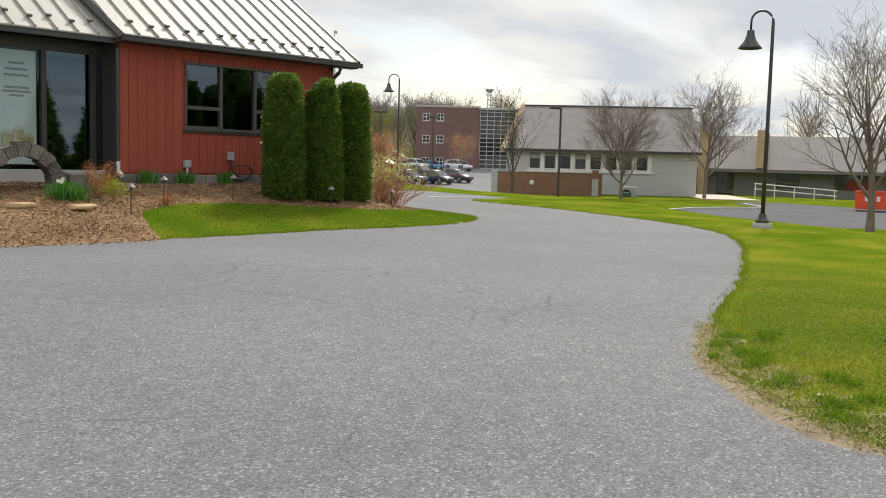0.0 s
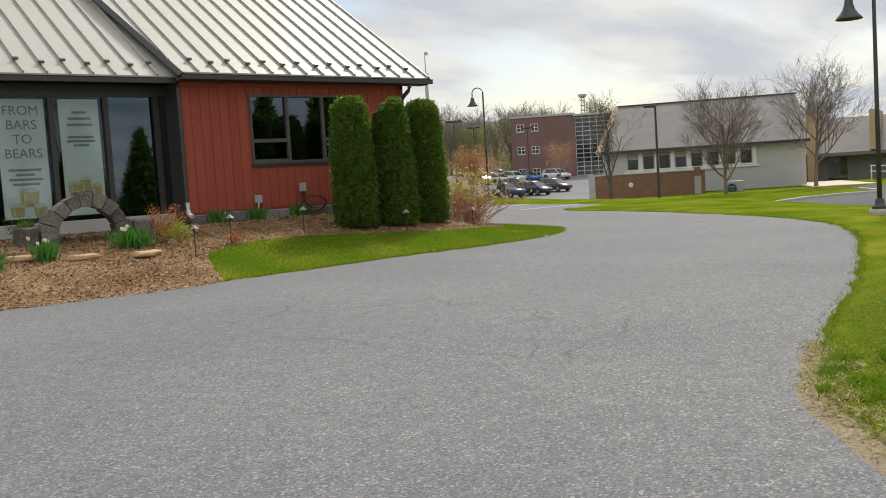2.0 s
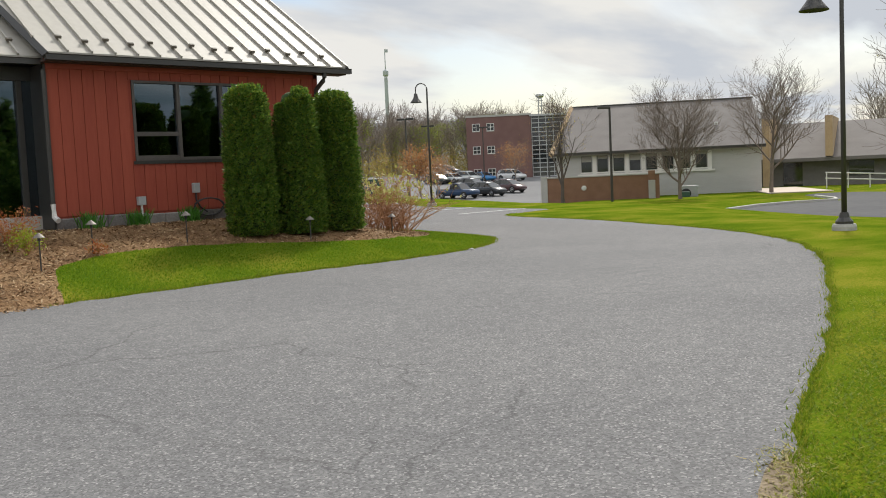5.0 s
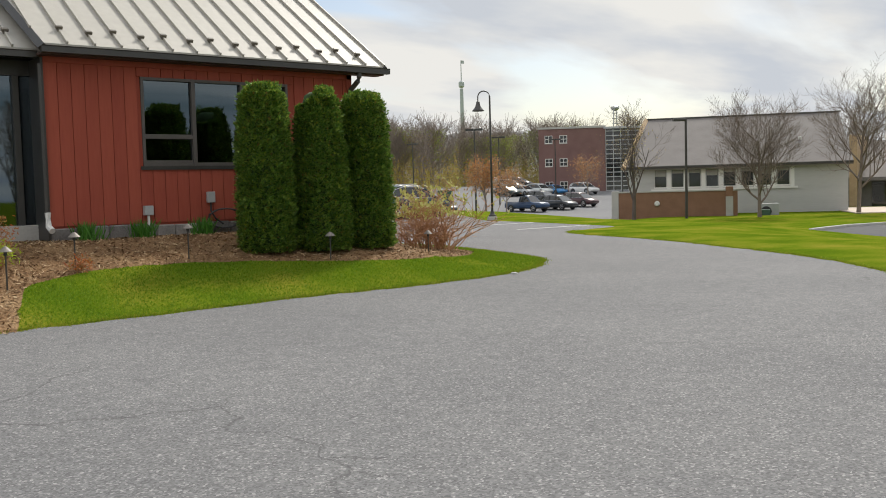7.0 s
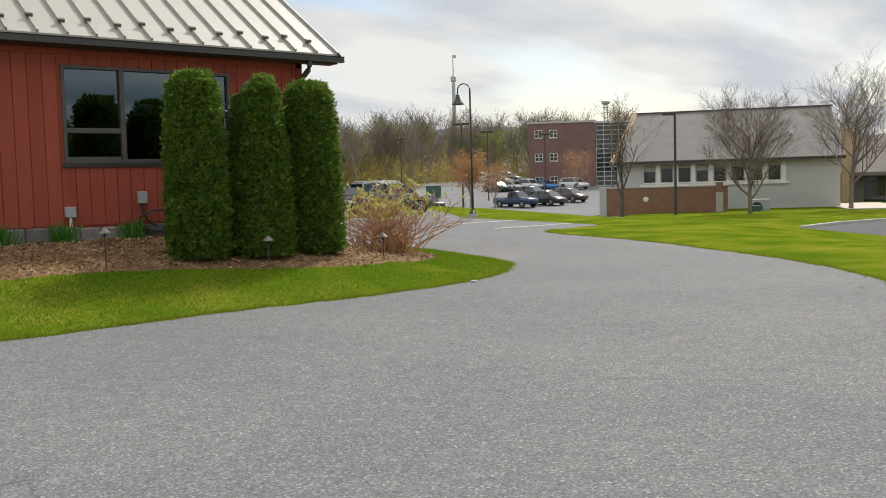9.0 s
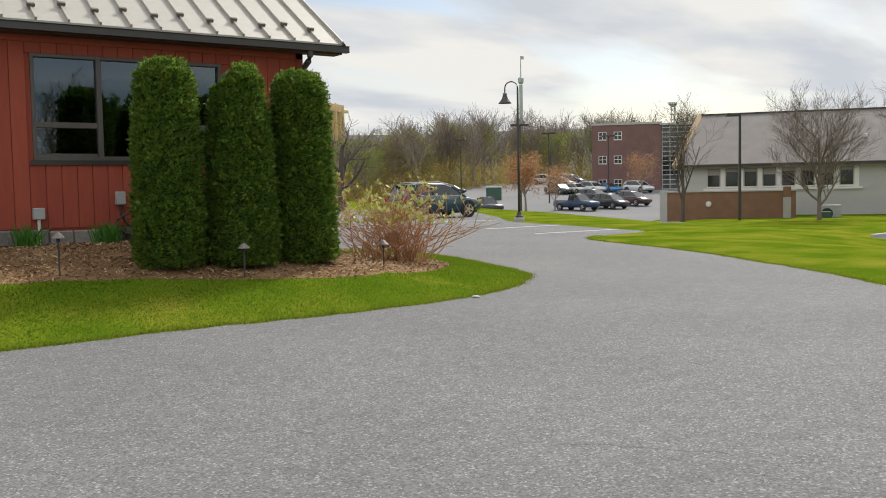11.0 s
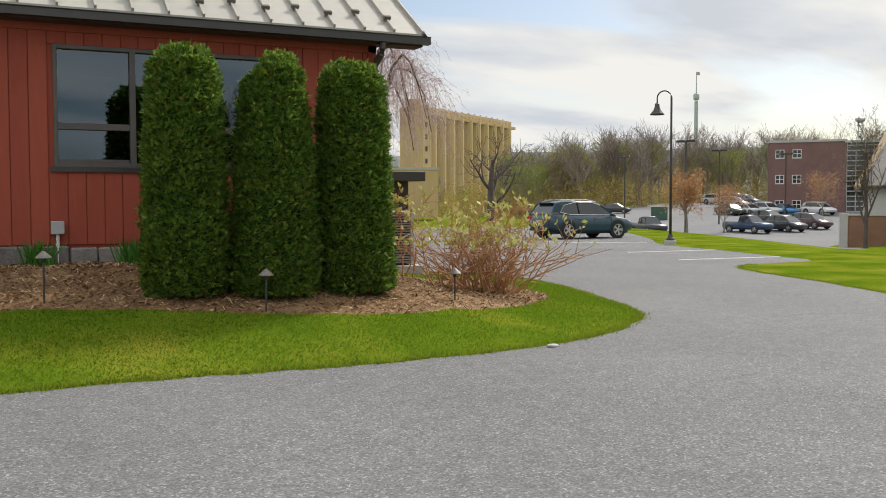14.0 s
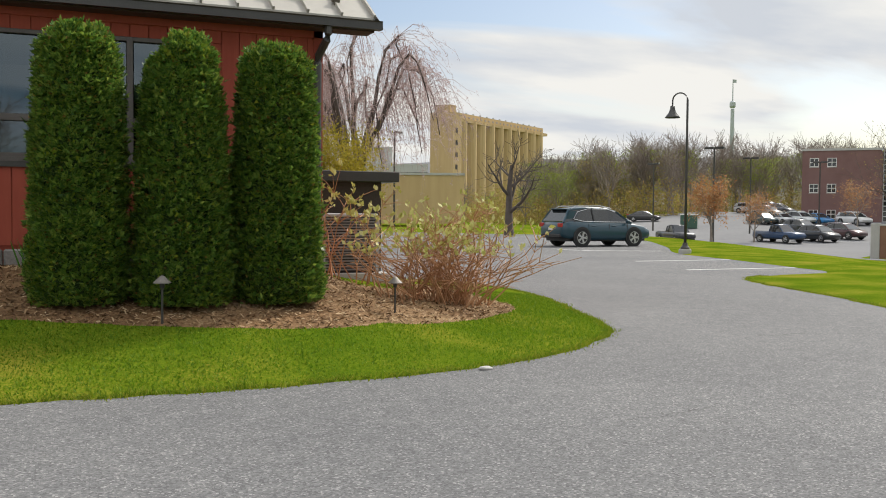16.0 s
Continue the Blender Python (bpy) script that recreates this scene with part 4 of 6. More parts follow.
def weeping_cherry(x, y, z, seed, h, reach):
    """Arching limbs with long thin strands that hang from them, dusted with blossom."""
    rnd = random.Random(seed)
    t = thing("weeping_cherry", pose(x, y, z), "weeping cherry with pale pink blossom behind the building", "tree")
    part("trunk", tubed([(0, 0, -0.2), (0.05, 0, h * 0.15), (0.0, 0.05, h * 0.33)], [0.24, 0.19, 0.15], 9), "dark_bark", t, smooth=True)
    strands, dots = bmesh.new(), []
    for i in range(15):
        az, out, top = i * 2.4 + rnd.uniform(-0.3, 0.3), reach * rnd.uniform(0.45, 1.0), h * rnd.uniform(0.62, 1.0)
        pts = []
        for k in range(9):
            f = k / 8
            r = out * f ** 0.85
            zz = h * 0.3 + (top - h * 0.3) * math.sin(min(1, f * 1.35) * math.pi / 2) - max(0, f - 0.55) ** 2 * h * 1.7
            pts.append(Vector((math.cos(az) * r + rnd.gauss(0, 0.13), math.sin(az) * r + rnd.gauss(0, 0.13), zz + rnd.gauss(0, 0.08))))
        part("limb", tube(bmesh.new(), pts, [0.10 - 0.0105 * k for k in range(9)], 6), "dark_bark", t, smooth=True)
        for q in range(66):
            f = rnd.uniform(0.3, 1.0) * 8
            k = min(int(f), 7)
            p = pts[k].lerp(pts[k + 1], f - k)
            d = Vector((math.cos(az) + rnd.gauss(0, 0.9), math.sin(az) + rnd.gauss(0, 0.9), 0)) * rnd.uniform(0.25, 1.0)
            L = rnd.uniform(0.3, 1.0) ** 1.5 * min(2.6, max(1.0, p.z - 1.0))
            up = rnd.uniform(0.1, 0.55)
            line = [p + d * (1 - (1 - g) ** 2) + Vector((rnd.gauss(0, 0.025), rnd.gauss(0, 0.025), up * math.sin(min(1, g * 2.2) * math.pi) - L * g ** 1.7)) for g in (0, 0.15, 0.3, 0.5, 0.75, 1.0)]
            tube(strands, line, [0.011, 0.009, 0.008, 0.006, 0.005, 0.004], 3, False)
            dots += [tuple(a.lerp(b, rnd.random())) for a, b in zip(line[1:], line[2:])]
    part("hanging_twig", strands, "cherry_twig", t, "thin hanging reddish twigs")["kind"] = "stuff"
    soup("blossom", flecks(np.array(dots), 30000, 0.06, 0.055, np.random.default_rng(seed)), "blossom", t)


weeping_cherry(7.9, 24.3, 0.1, 21, 8.5, 4.2)
weeping_cherry(4.9, 27.5, 0.1, 23, 8.2, 3.8)
low_shrub(6.2, 20.8, 44, 1.7, 4.3, "gold_leaf", "tall yellow flowering shrub behind the building", 16000, 0.09, 0.35)
low_shrub(4.2, 21.2, 45, 1.6, 3.9, "gold_leaf", "tall yellow flowering shrub behind the building", 14000, 0.09, 0.35)
bare_tree("spreading_bare_tree", 23.4, 41.5, 0.0, 27, 6.4, "dark leafless spreading tree beyond the parking area", levels=4, trunk=0.25, spread=1.3, count=(6, 5, 5), upright=0.35, twig=0.012, mat="dark_bark")
bare_tree("young_maple", 33.9, 35.2, -0.3, 31, 4.1, "young tree with fresh orange leaves by the lower parking lot", levels=4, trunk=0.09, spread=1.2, count=(8, 6, 5), upright=0.45, twig=0.008, leaf="orange_leaf", n_leaf=2600, leaf_size=0.14, leaf_spread=0.2, first=0.3)
bare_tree("young_maple", 62, 64, height(62, 64), 33, 5.5, "young tree with fresh orange leaves in the parking lot", levels=4, trunk=0.09, spread=1.2, count=(8, 6, 5), upright=0.45, twig=0.008, leaf="orange_leaf", n_leaf=1500, leaf_size=0.16, leaf_spread=0.3, first=0.3)
bare_tree("young_maple", 84, 72, height(84, 72), 35, 6.0, "young tree with fresh orange leaves near the brick building", levels=4, trunk=0.09, spread=1.2, count=(8, 6, 5), upright=0.45, twig=0.008, leaf="orange_leaf", n_leaf=1500, leaf_size=0.16, leaf_spread=0.3, first=0.3)


def viburnum(x, y, z, seed, h, spread, stems, leaves):
    """A many-stemmed shrub with arching tan stems and pale young leaves."""
    rnd = random.Random(seed)
    t = thing("shrub", pose(x, y, z), "leggy shrub with tan arching stems and pale young leaves", "shrub")
    tips = []
    for i in range(stems):
        bm = bmesh.new()
        az, reach = rnd.uniform(0, 6.28), rnd.uniform(0.25, 1.0) * spread
        hh = h * rnd.uniform(0.55, 1.0) * (1.05 - 0.5 * (reach / spread) ** 2)
        b = Vector((rnd.gauss(0, 0.26), rnd.gauss(0, 0.26), -0.05))
        bow = Vector((rnd.gauss(0, 0.12), rnd.gauss(0, 0.12), 0))
        pts = []
        for k in range(6):
            f = k / 5
            pts.append(b + Vector((math.cos(az) * reach * f ** 1.25, math.sin(az) * reach * f ** 1.25, hh * (f ** 0.8))) + bow * math.sin(f * 3.14) + Vector((rnd.gauss(0, 0.035), rnd.gauss(0, 0.035), 0)))
        tube(bm, pts, [0.011, 0.010, 0.008, 0.006, 0.005, 0.003], 4, False)
        tips.append(pts[-1])
        for j in range(6):
            k = rnd.randint(1, 4)
            d = Vector((rnd.gauss(0, 1), rnd.gauss(0, 1), rnd.uniform(-0.1, 1.2))).normalized() * rnd.uniform(0.15, 0.5)
            tube(bm, [pts[k], pts[k] + d * 0.5 + Vector((0, 0, 0.02)), pts[k] + d], [0.006, 0.005, 0.003], 3, False)
            tips.append(pts[k] + d)
        part("stem", bm, "twig", t)
    rng = np.random.default_rng(seed)
    tips = np.array([tuple(q) for q in tips])
    tips = tips[tips[:, 2] > h * 0.45]
    n = leaves
    c = tips[rng.integers(0, len(tips), n)] + rng.normal(0, 0.012, (n, 3))
    d = rng.normal(0, 0.6, (n, 3)) + np.array([0, 0, 0.8]); d /= np.linalg.norm(d, axis=1, keepdims=True)
    s = np.cross(d, rng.normal(0, 1, (n, 3))); s /= np.linalg.norm(s, axis=1, keepdims=True)
    L = rng.uniform(0.045, 0.10, (n, 1))
    soup("leaves", np.stack([c, c + d * L * 0.55 + s * L * 0.3, c + d * L * 1.1, c + d * L * 0.55 - s * L * 0.3], 1), "bud", t)
    return t


viburnum(1.55, -0.25, height(1.55, -0.25), 3, 1.45, 1.45, 78, 800)
viburnum(0.85, -0.45, height(0.85, -0.45), 7, 1.35, 0.95, 26, 240)
viburnum(0.35, 0.75, height(0.35, 0.75), 5, 1.7, 0.7, 13, 300)


def daffodils(x, y, seed, bloom):
    t = thing("daffodil_clump", pose(x, y, height(x, y) - 0.02), "clump of daffodils with strap leaves" + (" and white blooms" if bloom else ""), "flowers")
    rng = np.random.default_rng(seed)
    n = 110
    b = np.stack([rng.normal(0, 0.09, n), rng.normal(0, 0.09, n), np.zeros(n)], 1)
    d = np.stack([rng.normal(0, 0.3, n), rng.normal(0, 0.3, n), np.ones(n)], 1) * rng.uniform(0.2, 0.36, (n, 1))
    s = np.stack([rng.normal(0, 1, n), rng.normal(0, 1, n), np.zeros(n)], 1)
    s = s / np.linalg.norm(s, axis=1, keepdims=True) * 0.010
    soup("leaves", np.stack([b - s, b + s, b + d * 0.7 + s * 0.9, b + d, b + d * 0.7 - s * 0.9], 1), "daffodil", t)
    if bloom:
        for i in range(bloom):
            o = rng.normal(0, 0.11, 2)
            bm = lathe([(0.004, 0.0), (0.04, 0.012), (0.018, 0.014), (0.02, 0.035), (0.012, 0.03)], 6)
            p = part("bloom", bm, "petal", t, "small white daffodil flower")
            p.matrix_basis = pose(o[0], o[1], 0.34 + rng.uniform(-0.05, 0.04), 70, 0, rng.uniform(0, 360))
            part("stalk", tubed([(o[0] * 0.5, o[1] * 0.5, 0), (o[0], o[1], 0.33)], 0.004, 4), "daffodil", t)


for i, (x, y, bl) in enumerate([(-9.6, -2.5, 4), (-8.15, -2.15, 2), (-7.85, -2.2, 0), (-10.5, -2.7, 3), (-7.95, -1.9, 2)]):
    daffodils(x, y, 60 + i, bl)
for i, (x, y) in enumerate([(-5.4, -0.35), (-4.55, -0.4), (-3.45, -0.35)]):
    daffodils(x, y, 80 + i, 0)


low_shrub(-7.35, -2.0, 5, 0.36, 0.62, "rust_leaf", "small shrub with russet and yellow-green young leaves")
low_shrub(-7.2, -2.3, 6, 0.25, 0.35, "lime_leaf", "small yellow-green shrub in the mulch", 500)
low_shrub(-6.25, -2.55, 7, 0.16, 0.15, "rust_leaf", "low red perennial in the mulch", 260)
for x, y, s in ((-9.1, 0.0, 9), (-10.9, 0.1, 10)):
    low_shrub(x, y, s, 0.3, 0.32, "leaf", "small dark green boxwood under the windows", 1400)


# wood chips, edge blades and turf blades
def scatter(name, mat, label, n, ring_test, area, maker, category, seed):
    rng = np.random.default_rng(seed)
    x0, x1, y0, y1 = area
    p = rng.uniform((x0, y0), (x1, y1), (n, 2))
    p = p[ring_test(p)]
    z = heights(p[:, 0], p[:, 1])
    soup(name, maker(np.column_stack([p, z]), rng), mat, None, label, "stuff", category)


def chip(p, rng):
    n = len(p)
    a = rng.uniform(0, 6.28, n)
    d = np.stack([np.cos(a), np.sin(a), rng.normal(0, 0.35, n)], 1) * rng.uniform(0.010, 0.032, (n, 1))
    s = np.stack([-np.sin(a), np.cos(a), rng.normal(0, 0.4, n)], 1) * rng.uniform(0.004, 0.009, (n, 1))
    q = p + np.array([0, 0, 1]) * rng.uniform(0.004, 0.02, (n, 1))
    return np.stack([q - d - s, q + d - s, q + d + s, q - d + s], 1)


def blade(h0, h1, lean=0.45):
    def make(p, rng):
        n = len(p)
        d = np.stack([rng.normal(0, lean, n), rng.normal(0, lean, n), np.ones(n)], 1) * rng.uniform(h0, h1, (n, 1))
        a = rng.uniform(0, 6.28, n)
        s = np.stack([np.cos(a), np.sin(a), np.zeros(n)], 1) * rng.uniform(0.004, 0.008, (n, 1))
        return np.stack([p - s, p + s, p + d], 1)
    return make


scatter("wood_chips", "chips", "loose tan and brown wood chips over the bed", 70000, lambda p: inside(p[:, 0], p[:, 1], mulch_ring), (-13, 3, -5, 3.2), chip, "wood chips", 1)
not_paved = lambda p: (~inside(p[:, 0], p[:, 1], pave_ring)) & (~inside(p[:, 0], p[:, 1], mulch_ring))


def along(line, n, width, seed):
    """Points in a band along a line, within the given stretch."""
    rng = np.random.default_rng(seed)
    i = rng.integers(0, len(line) - 1, n)
    t = rng.uniform(0, 1, (n, 1))
    p = line[i] * (1 - t) + line[i + 1] * t + rng.normal(0, width, (n, 2))
    return p, rng


for name, line, sel, n, seed in (("lawn_edge_grass", edge_l, (-8, 5), 26000, 2), ("lawn_edge_grass", edge_r, (-11.2, 12), 24000, 3)):
    ln = line[(line[:, 0] > sel[0]) & (line[:, 0] < sel[1])]
    p, rng = along(ln, n, 0.045, seed)
    p = p[not_paved(p) | (rng.uniform(0, 1, len(p)) < 0.12)]
    p = p[(p[:, 0] > -7.9) | (rng.uniform(0, 1, len(p)) < 0.35)]
    soup(name, blade(0.015, 0.05)(np.column_stack([p, heights(p[:, 0], p[:, 1]) - 0.005]), rng), "blade", None, "uneven grass blades along the lawn edge", "stuff", "grass")
ln = edge_r[(edge_r[:, 0] > -11.0) & (edge_r[:, 0] < -7.9) & (edge_r[:, 1] > -17.5)]
p, rng = along(ln, 5000, 0.07, 5)
soup("dry_edge_grass", blade(0.006, 0.02, 1.8)(np.column_stack([p, np.full(len(p), 0.0)]), rng), "dry_blade", None, "dry straw-coloured grass along the driveway edge", "stuff", "grass")
scatter("turf", "lush_blade", "short lush grass blades on the island lawn", 190000, not_paved, (-9, 4.2, -4.6, 2.5), blade(0.010, 0.028), "grass", 7)
scatter("turf", "blade", "short mown grass blades on the lawn", 210000, lambda p: not_paved(p) & (p[:, 1] < p[:, 0] * 0.5 - 8) & (((p[:, 0] * 7919.0) % 1) > ease(p[:, 0], -8.5, -1.5)), (-11, -1.5, -17.6, -11.5), blade(0.006, 0.018, 1.1), "grass", 8)
rng = np.random.default_rng(17)
q = np.concatenate([edge_r[(edge_r[:, 0] > -10.9) & (edge_r[:, 0] < -8.6)], edge_r[(edge_r[:, 0] > -10.9) & (edge_r[:, 0] < -9.6)]])
c = q[rng.integers(0, len(q), 46)] + np.array([0.30, 0.0]) + rng.normal(0, 0.20, (46, 2))
p = np.repeat(c, 170, axis=0) + rng.normal(0, 0.045, (46 * 170, 2))
p = p[not_paved(p)]
soup("grass_tufts", blade(0.02, 0.05, 0.6)(np.column_stack([p, heights(p[:, 0], p[:, 1])]), rng), "lush_blade", None, "taller green grass tufts near the worn lawn tip", "stuff", "grass")
c = q[rng.integers(0, len(q), 70)] + np.array([0.22, 0.0]) + rng.normal(0, 0.16, (70, 2))
p = np.repeat(c, 120, axis=0) + rng.normal(0, 0.06, (70 * 120, 2))
p = p[not_paved(p)]
soup("straw_patches", blade(0.006, 0.02, 1.6)(np.column_stack([p, heights(p[:, 0], p[:, 1]) + 0.006]), rng), "dry_blade", None, "straw-coloured dead grass patches at the lawn tip", "stuff", "grass")


# ---- lamps and small fixtures ----
def bell_lamp(x, y, z, h, arm=0.46):
    """A gooseneck post lamp with a bell shade on a concrete foot."""
    t = thing("street_lamp", pose(x, y, z, 0, 0, 133), "dark bronze gooseneck post lamp with a bell shade", "lamp post", "gooseneck lamps")
    part("footing", lathe([(0.22, -0.3), (0.22, 0.07), (0.20, 0.12)], 20), "concrete", t, "round concrete footing")
    part("base_cover", lathe([(0.16, 0.12), (0.16, 0.17), (0.10, 0.24), (0.075, 0.34)], 16), "bronze", t)
    r = arm / 2
    pts = [(0, 0, 0.2), (0, 0, h * 0.5), (0, 0, h - r)] + [(r - r * math.cos(a * math.pi / 10), 0, h - r + r * math.sin(a * math.pi / 10)) for a in range(1, 11)] + [(arm, 0, h - r - 0.22)]
    part("pole", tube(bmesh.new(), pts, [0.052, 0.045, 0.038] + [0.026] * 11, 12), "bronze", t, smooth=True)
    sh = part("shade", lathe([(0.05, 0.02), (0.08, 0.0), (0.09, -0.10), (0.13, -0.22), (0.22, -0.34), (0.27, -0.40), (0.265, -0.41), (0.20, -0.34), (0.10, -0.2)], 24), "bronze", t, "flared bell-shaped metal shade", smooth=True)
    sh.matrix_basis = pose(arm, 0, h - r - 0.2)
    part("bulb", lathe([(0.03, 0), (0.07, -0.05), (0.075, -0.12), (0.04, -0.17)], 12), "head", sh).matrix_basis = pose(0, 0, -0.2)
    return t


bell_lamp(17.5, 15.95, 0.06, 5.62, 0.52)
bell_lamp(5.4, -8.9, height(5.4, -8.9), 4.95, 0.5)


def area_lamp(x, y, z, h, turn, heads=1, mat="bronze"):
    t = thing("parking_lot_lamp", pose(x, y, z, 0, 0, turn), "tall square parking lot lamp with a flat head", "lamp post")
    part("pole", tubed([(0, 0, -0.2), (0, 0, h)], [0.10, 0.075], 6), mat, t)
    for s in (1, -1)[:heads]:
        part("head", boxed(0.05 if s > 0 else -0.85, 0.85 if s > 0 else -0.05, -0.16, 0.16, h - 0.12, h + 0.08, 0.03), mat, t)
    return t


area_lamp(42.1, 24.2, height(42.1, 24.2), 6.6, 145)
for x, y, h, tn, hd in ((49, 54, 8.5, 120, 2), (70, 74, 8.5, 130, 2), (84, 78, 8, 130, 2), (84, 66, 8, 130, 1), (64, 84, 8, 100, 2), (26, 70, 9, 20, 1)):
    area_lamp(x, y, height(x, y), h, tn, hd)


def path_light(x, y, h):
    t = thing("path_light", pose(x, y, height(x, y)), "small garden path light with a cone shade on a stake", "garden light", "path lights")
    part("stake", tubed([(0, 0, -0.1), (0, 0, h - 0.02)], 0.011, 8), "bronze", t)
    part("shade", lathe([(0.082, h - 0.025), (0.08, h - 0.018), (0.025, h + 0.035), (0.010, h + 0.045)], 16), "copper", t, "pale weathered cone shade")
    part("lamp_tube", lathe([(0.022, h - 0.07), (0.022, h - 0.02)], 10), "black", t)


for x, y, h in ((-7.35, -3.2, 0.5), (-6.3, -2.5, 0.48), (-4.55, -2.2, 0.48), (-2.42, -2.75, 0.40), (0.15, -1.95, 0.36)):
    path_light(x, y, h)

# stone arch in the bed
az = height(-8.55, -1.5)
arch = thing("stone_arch", pose(-8.55, -1.5, az - 0.04, 0, 0, -6), "low arch of dark weathered stone blocks in the mulch bed", "stone arch")
arnd = random.Random(3)
for i in range(9):
    a0, a1 = math.pi * i / 9 + 0.012, math.pi * (i + 1) / 9 - 0.012
    r0, r1 = 0.50 + arnd.uniform(-0.02, 0.02), 0.74 + arnd.uniform(-0.03, 0.05)
    poly = [(r0 * math.cos(a0), 0.12 + r0 * math.sin(a0)), (r1 * math.cos(a0), 0.12 + r1 * math.sin(a0)), (r1 * math.cos((a0 + a1) / 2) * 1.01, 0.12 + r1 * math.sin((a0 + a1) / 2) * 1.01), (r1 * math.cos(a1), 0.12 + r1 * math.sin(a1)), (r0 * math.cos(a1), 0.12 + r0 * math.sin(a1))]
    part("arch_stone", prism(poly, -0.17 - arnd.uniform(0, 0.04), 0.17 + arnd.uniform(0, 0.05)), "arch_stone", arch)
for s in (-1, 1):
    part("end_block", boxed(s * 0.62 - 0.17, s * 0.62 + 0.17, -0.2, 0.2, -0.1, 0.14, 0.03), "arch_stone", arch)
    part("end_block", boxed(s * 0.98 - 0.17, s * 0.98 + 0.17, -0.2, 0.22, -0.1, 0.34, 0.03), "arch_stone", arch)
for x, y, r in ((-9.05, -2.6, 0.28), (-8.0, -2.75, 0.33), (-9.9, -2.3, 0.3), (-10.9, -3.0, 0.3)):
    bm = bmesh.new()
    bmesh.ops.create_icosphere(bm, subdivisions=3, radius=1)
    for v in bm.verts:
        k = 1 + 0.22 * noise.noise(v.co * 1.7 + Vector((x, y, 0)))
        v.co = Vector((v.co.x * r * k, v.co.y * r * 0.6 * k, max(-0.05, min(0.045, v.co.z * 0.085)) * k))
    ob = part("flat_stone", bm, "sandstone", smooth=True)
    ob.matrix_world = pose(x, y, height(x, y) + 0.01, 0, 0, x * 40)
    tagged(ob, "flat tan stone lying in the mulch", "stone")

for x, y, r in ((0.22, -4.16, 0.06), (-10.1, -16.5, 0.022), (-9.9, -16.9, 0.018)):
    bm = bmesh.new()
    bmesh.ops.create_icosphere(bm, subdivisions=2, radius=r)
    for v in bm.verts:
        v.co = Vector((v.co.x * 1.3, v.co.y * 0.8, v.co.z * 0.35)) * (1 + 0.3 * noise.noise(v.co * 20))
    ob = part("pebble", bm, "concrete", smooth=True)
    ob.matrix_world = pose(x, y, height(x, y) + r * 0.2, 0, 0, x * 70)
    tagged(ob, "small pale flat stone at the lawn edge", "stone", "loose pale stones")

# cooling unit and screen by the side wall
hz = height(1.0, 2.6)
unit = thing("condenser_unit", pose(1.0, 2.9, hz, 0, 0, 0), "grey louvred air-conditioning condenser on a concrete slab", "air conditioner")
part("slab", boxed(-0.6, 0.6, -0.6, 0.6, -0.2, 0.09, 0.01), "concrete", unit)
part("cabinet", boxed(-0.42, 0.42, -0.42, 0.42, 0.09, 0.98, 0.02), "black", unit)
part("top_cover", boxed(-0.45, 0.45, -0.45, 0.45, 0.96, 1.02, 0.015), "grey_box", unit)
for i in range(19):
    part("louvre", boxed(-0.44, 0.44, -0.45, -0.42, 0.13 + 0.044 * i, 0.155 + 0.044 * i, 0.003), "louvre_grey", unit)
for sx in (-0.44, 0.44):
    part("corner_post", boxed(sx - 0.03, sx + 0.03, -0.455, -0.415, 0.09, 0.98, 0.004), "grey_box", unit)
shed = thing("equipment_screen", pose(0.75, 4.2, hz - 0.05), "dark brown board equipment enclosure with a flat roof", "shed")
part("front_panel", boxed(-0.7, 1.35, 0.0, 0.08, 0, 1.62, 0.006), "screen", shed)
part("side_panel", boxed(1.27, 1.35, 0.08, 1.4, 0, 1.62, 0.006), "screen", shed)
part("flat_roof", boxed(-0.75, 1.6, -0.25, 1.6, 1.62, 1.80, 0.01), "bronze", shed)

# parking stall lines
for a, b in (((15.2, 19.4), (18.1, 18.2)), ((12.7, 11.9), (16.2, 12.0)), ((11.5, 7.9), (15.0, 7.9)), ((15.0, 20.6), (15.4, 18.9))):
    d = math.hypot(b[0] - a[0], b[1] - a[1])
    o = part("stall_line", boxed(0, d, -0.06, 0.06, 0.002, 0.007), "stripe")
    o.matrix_world = pose(a[0], a[1], 0, 0, 0, math.degrees(math.atan2(b[1] - a[1], b[0] - a[0])))
    tagged(o, "worn white painted parking line on asphalt", "parking line", "stall lines", "structure")


# ---- vehicles ----
def loft(rows, bm=None):
    """A skin through cross-sections; each row is a list of points."""
    bm = bm or bmesh.new()
    rings = [[bm.verts.new(p) for p in row] for row in rows]
    n = len(rings[0])
    for q, s in zip(rings, rings[1:]):
        for k in range(n):
            bm.faces.new((q[k], q[(k + 1) % n], s[(k + 1) % n], s[k]))
    bm.faces.new(rings[0][::-1]); bm.faces.new(rings[-1])
    bmesh.ops.recalc_face_normals(bm, faces=bm.faces)
    return bm


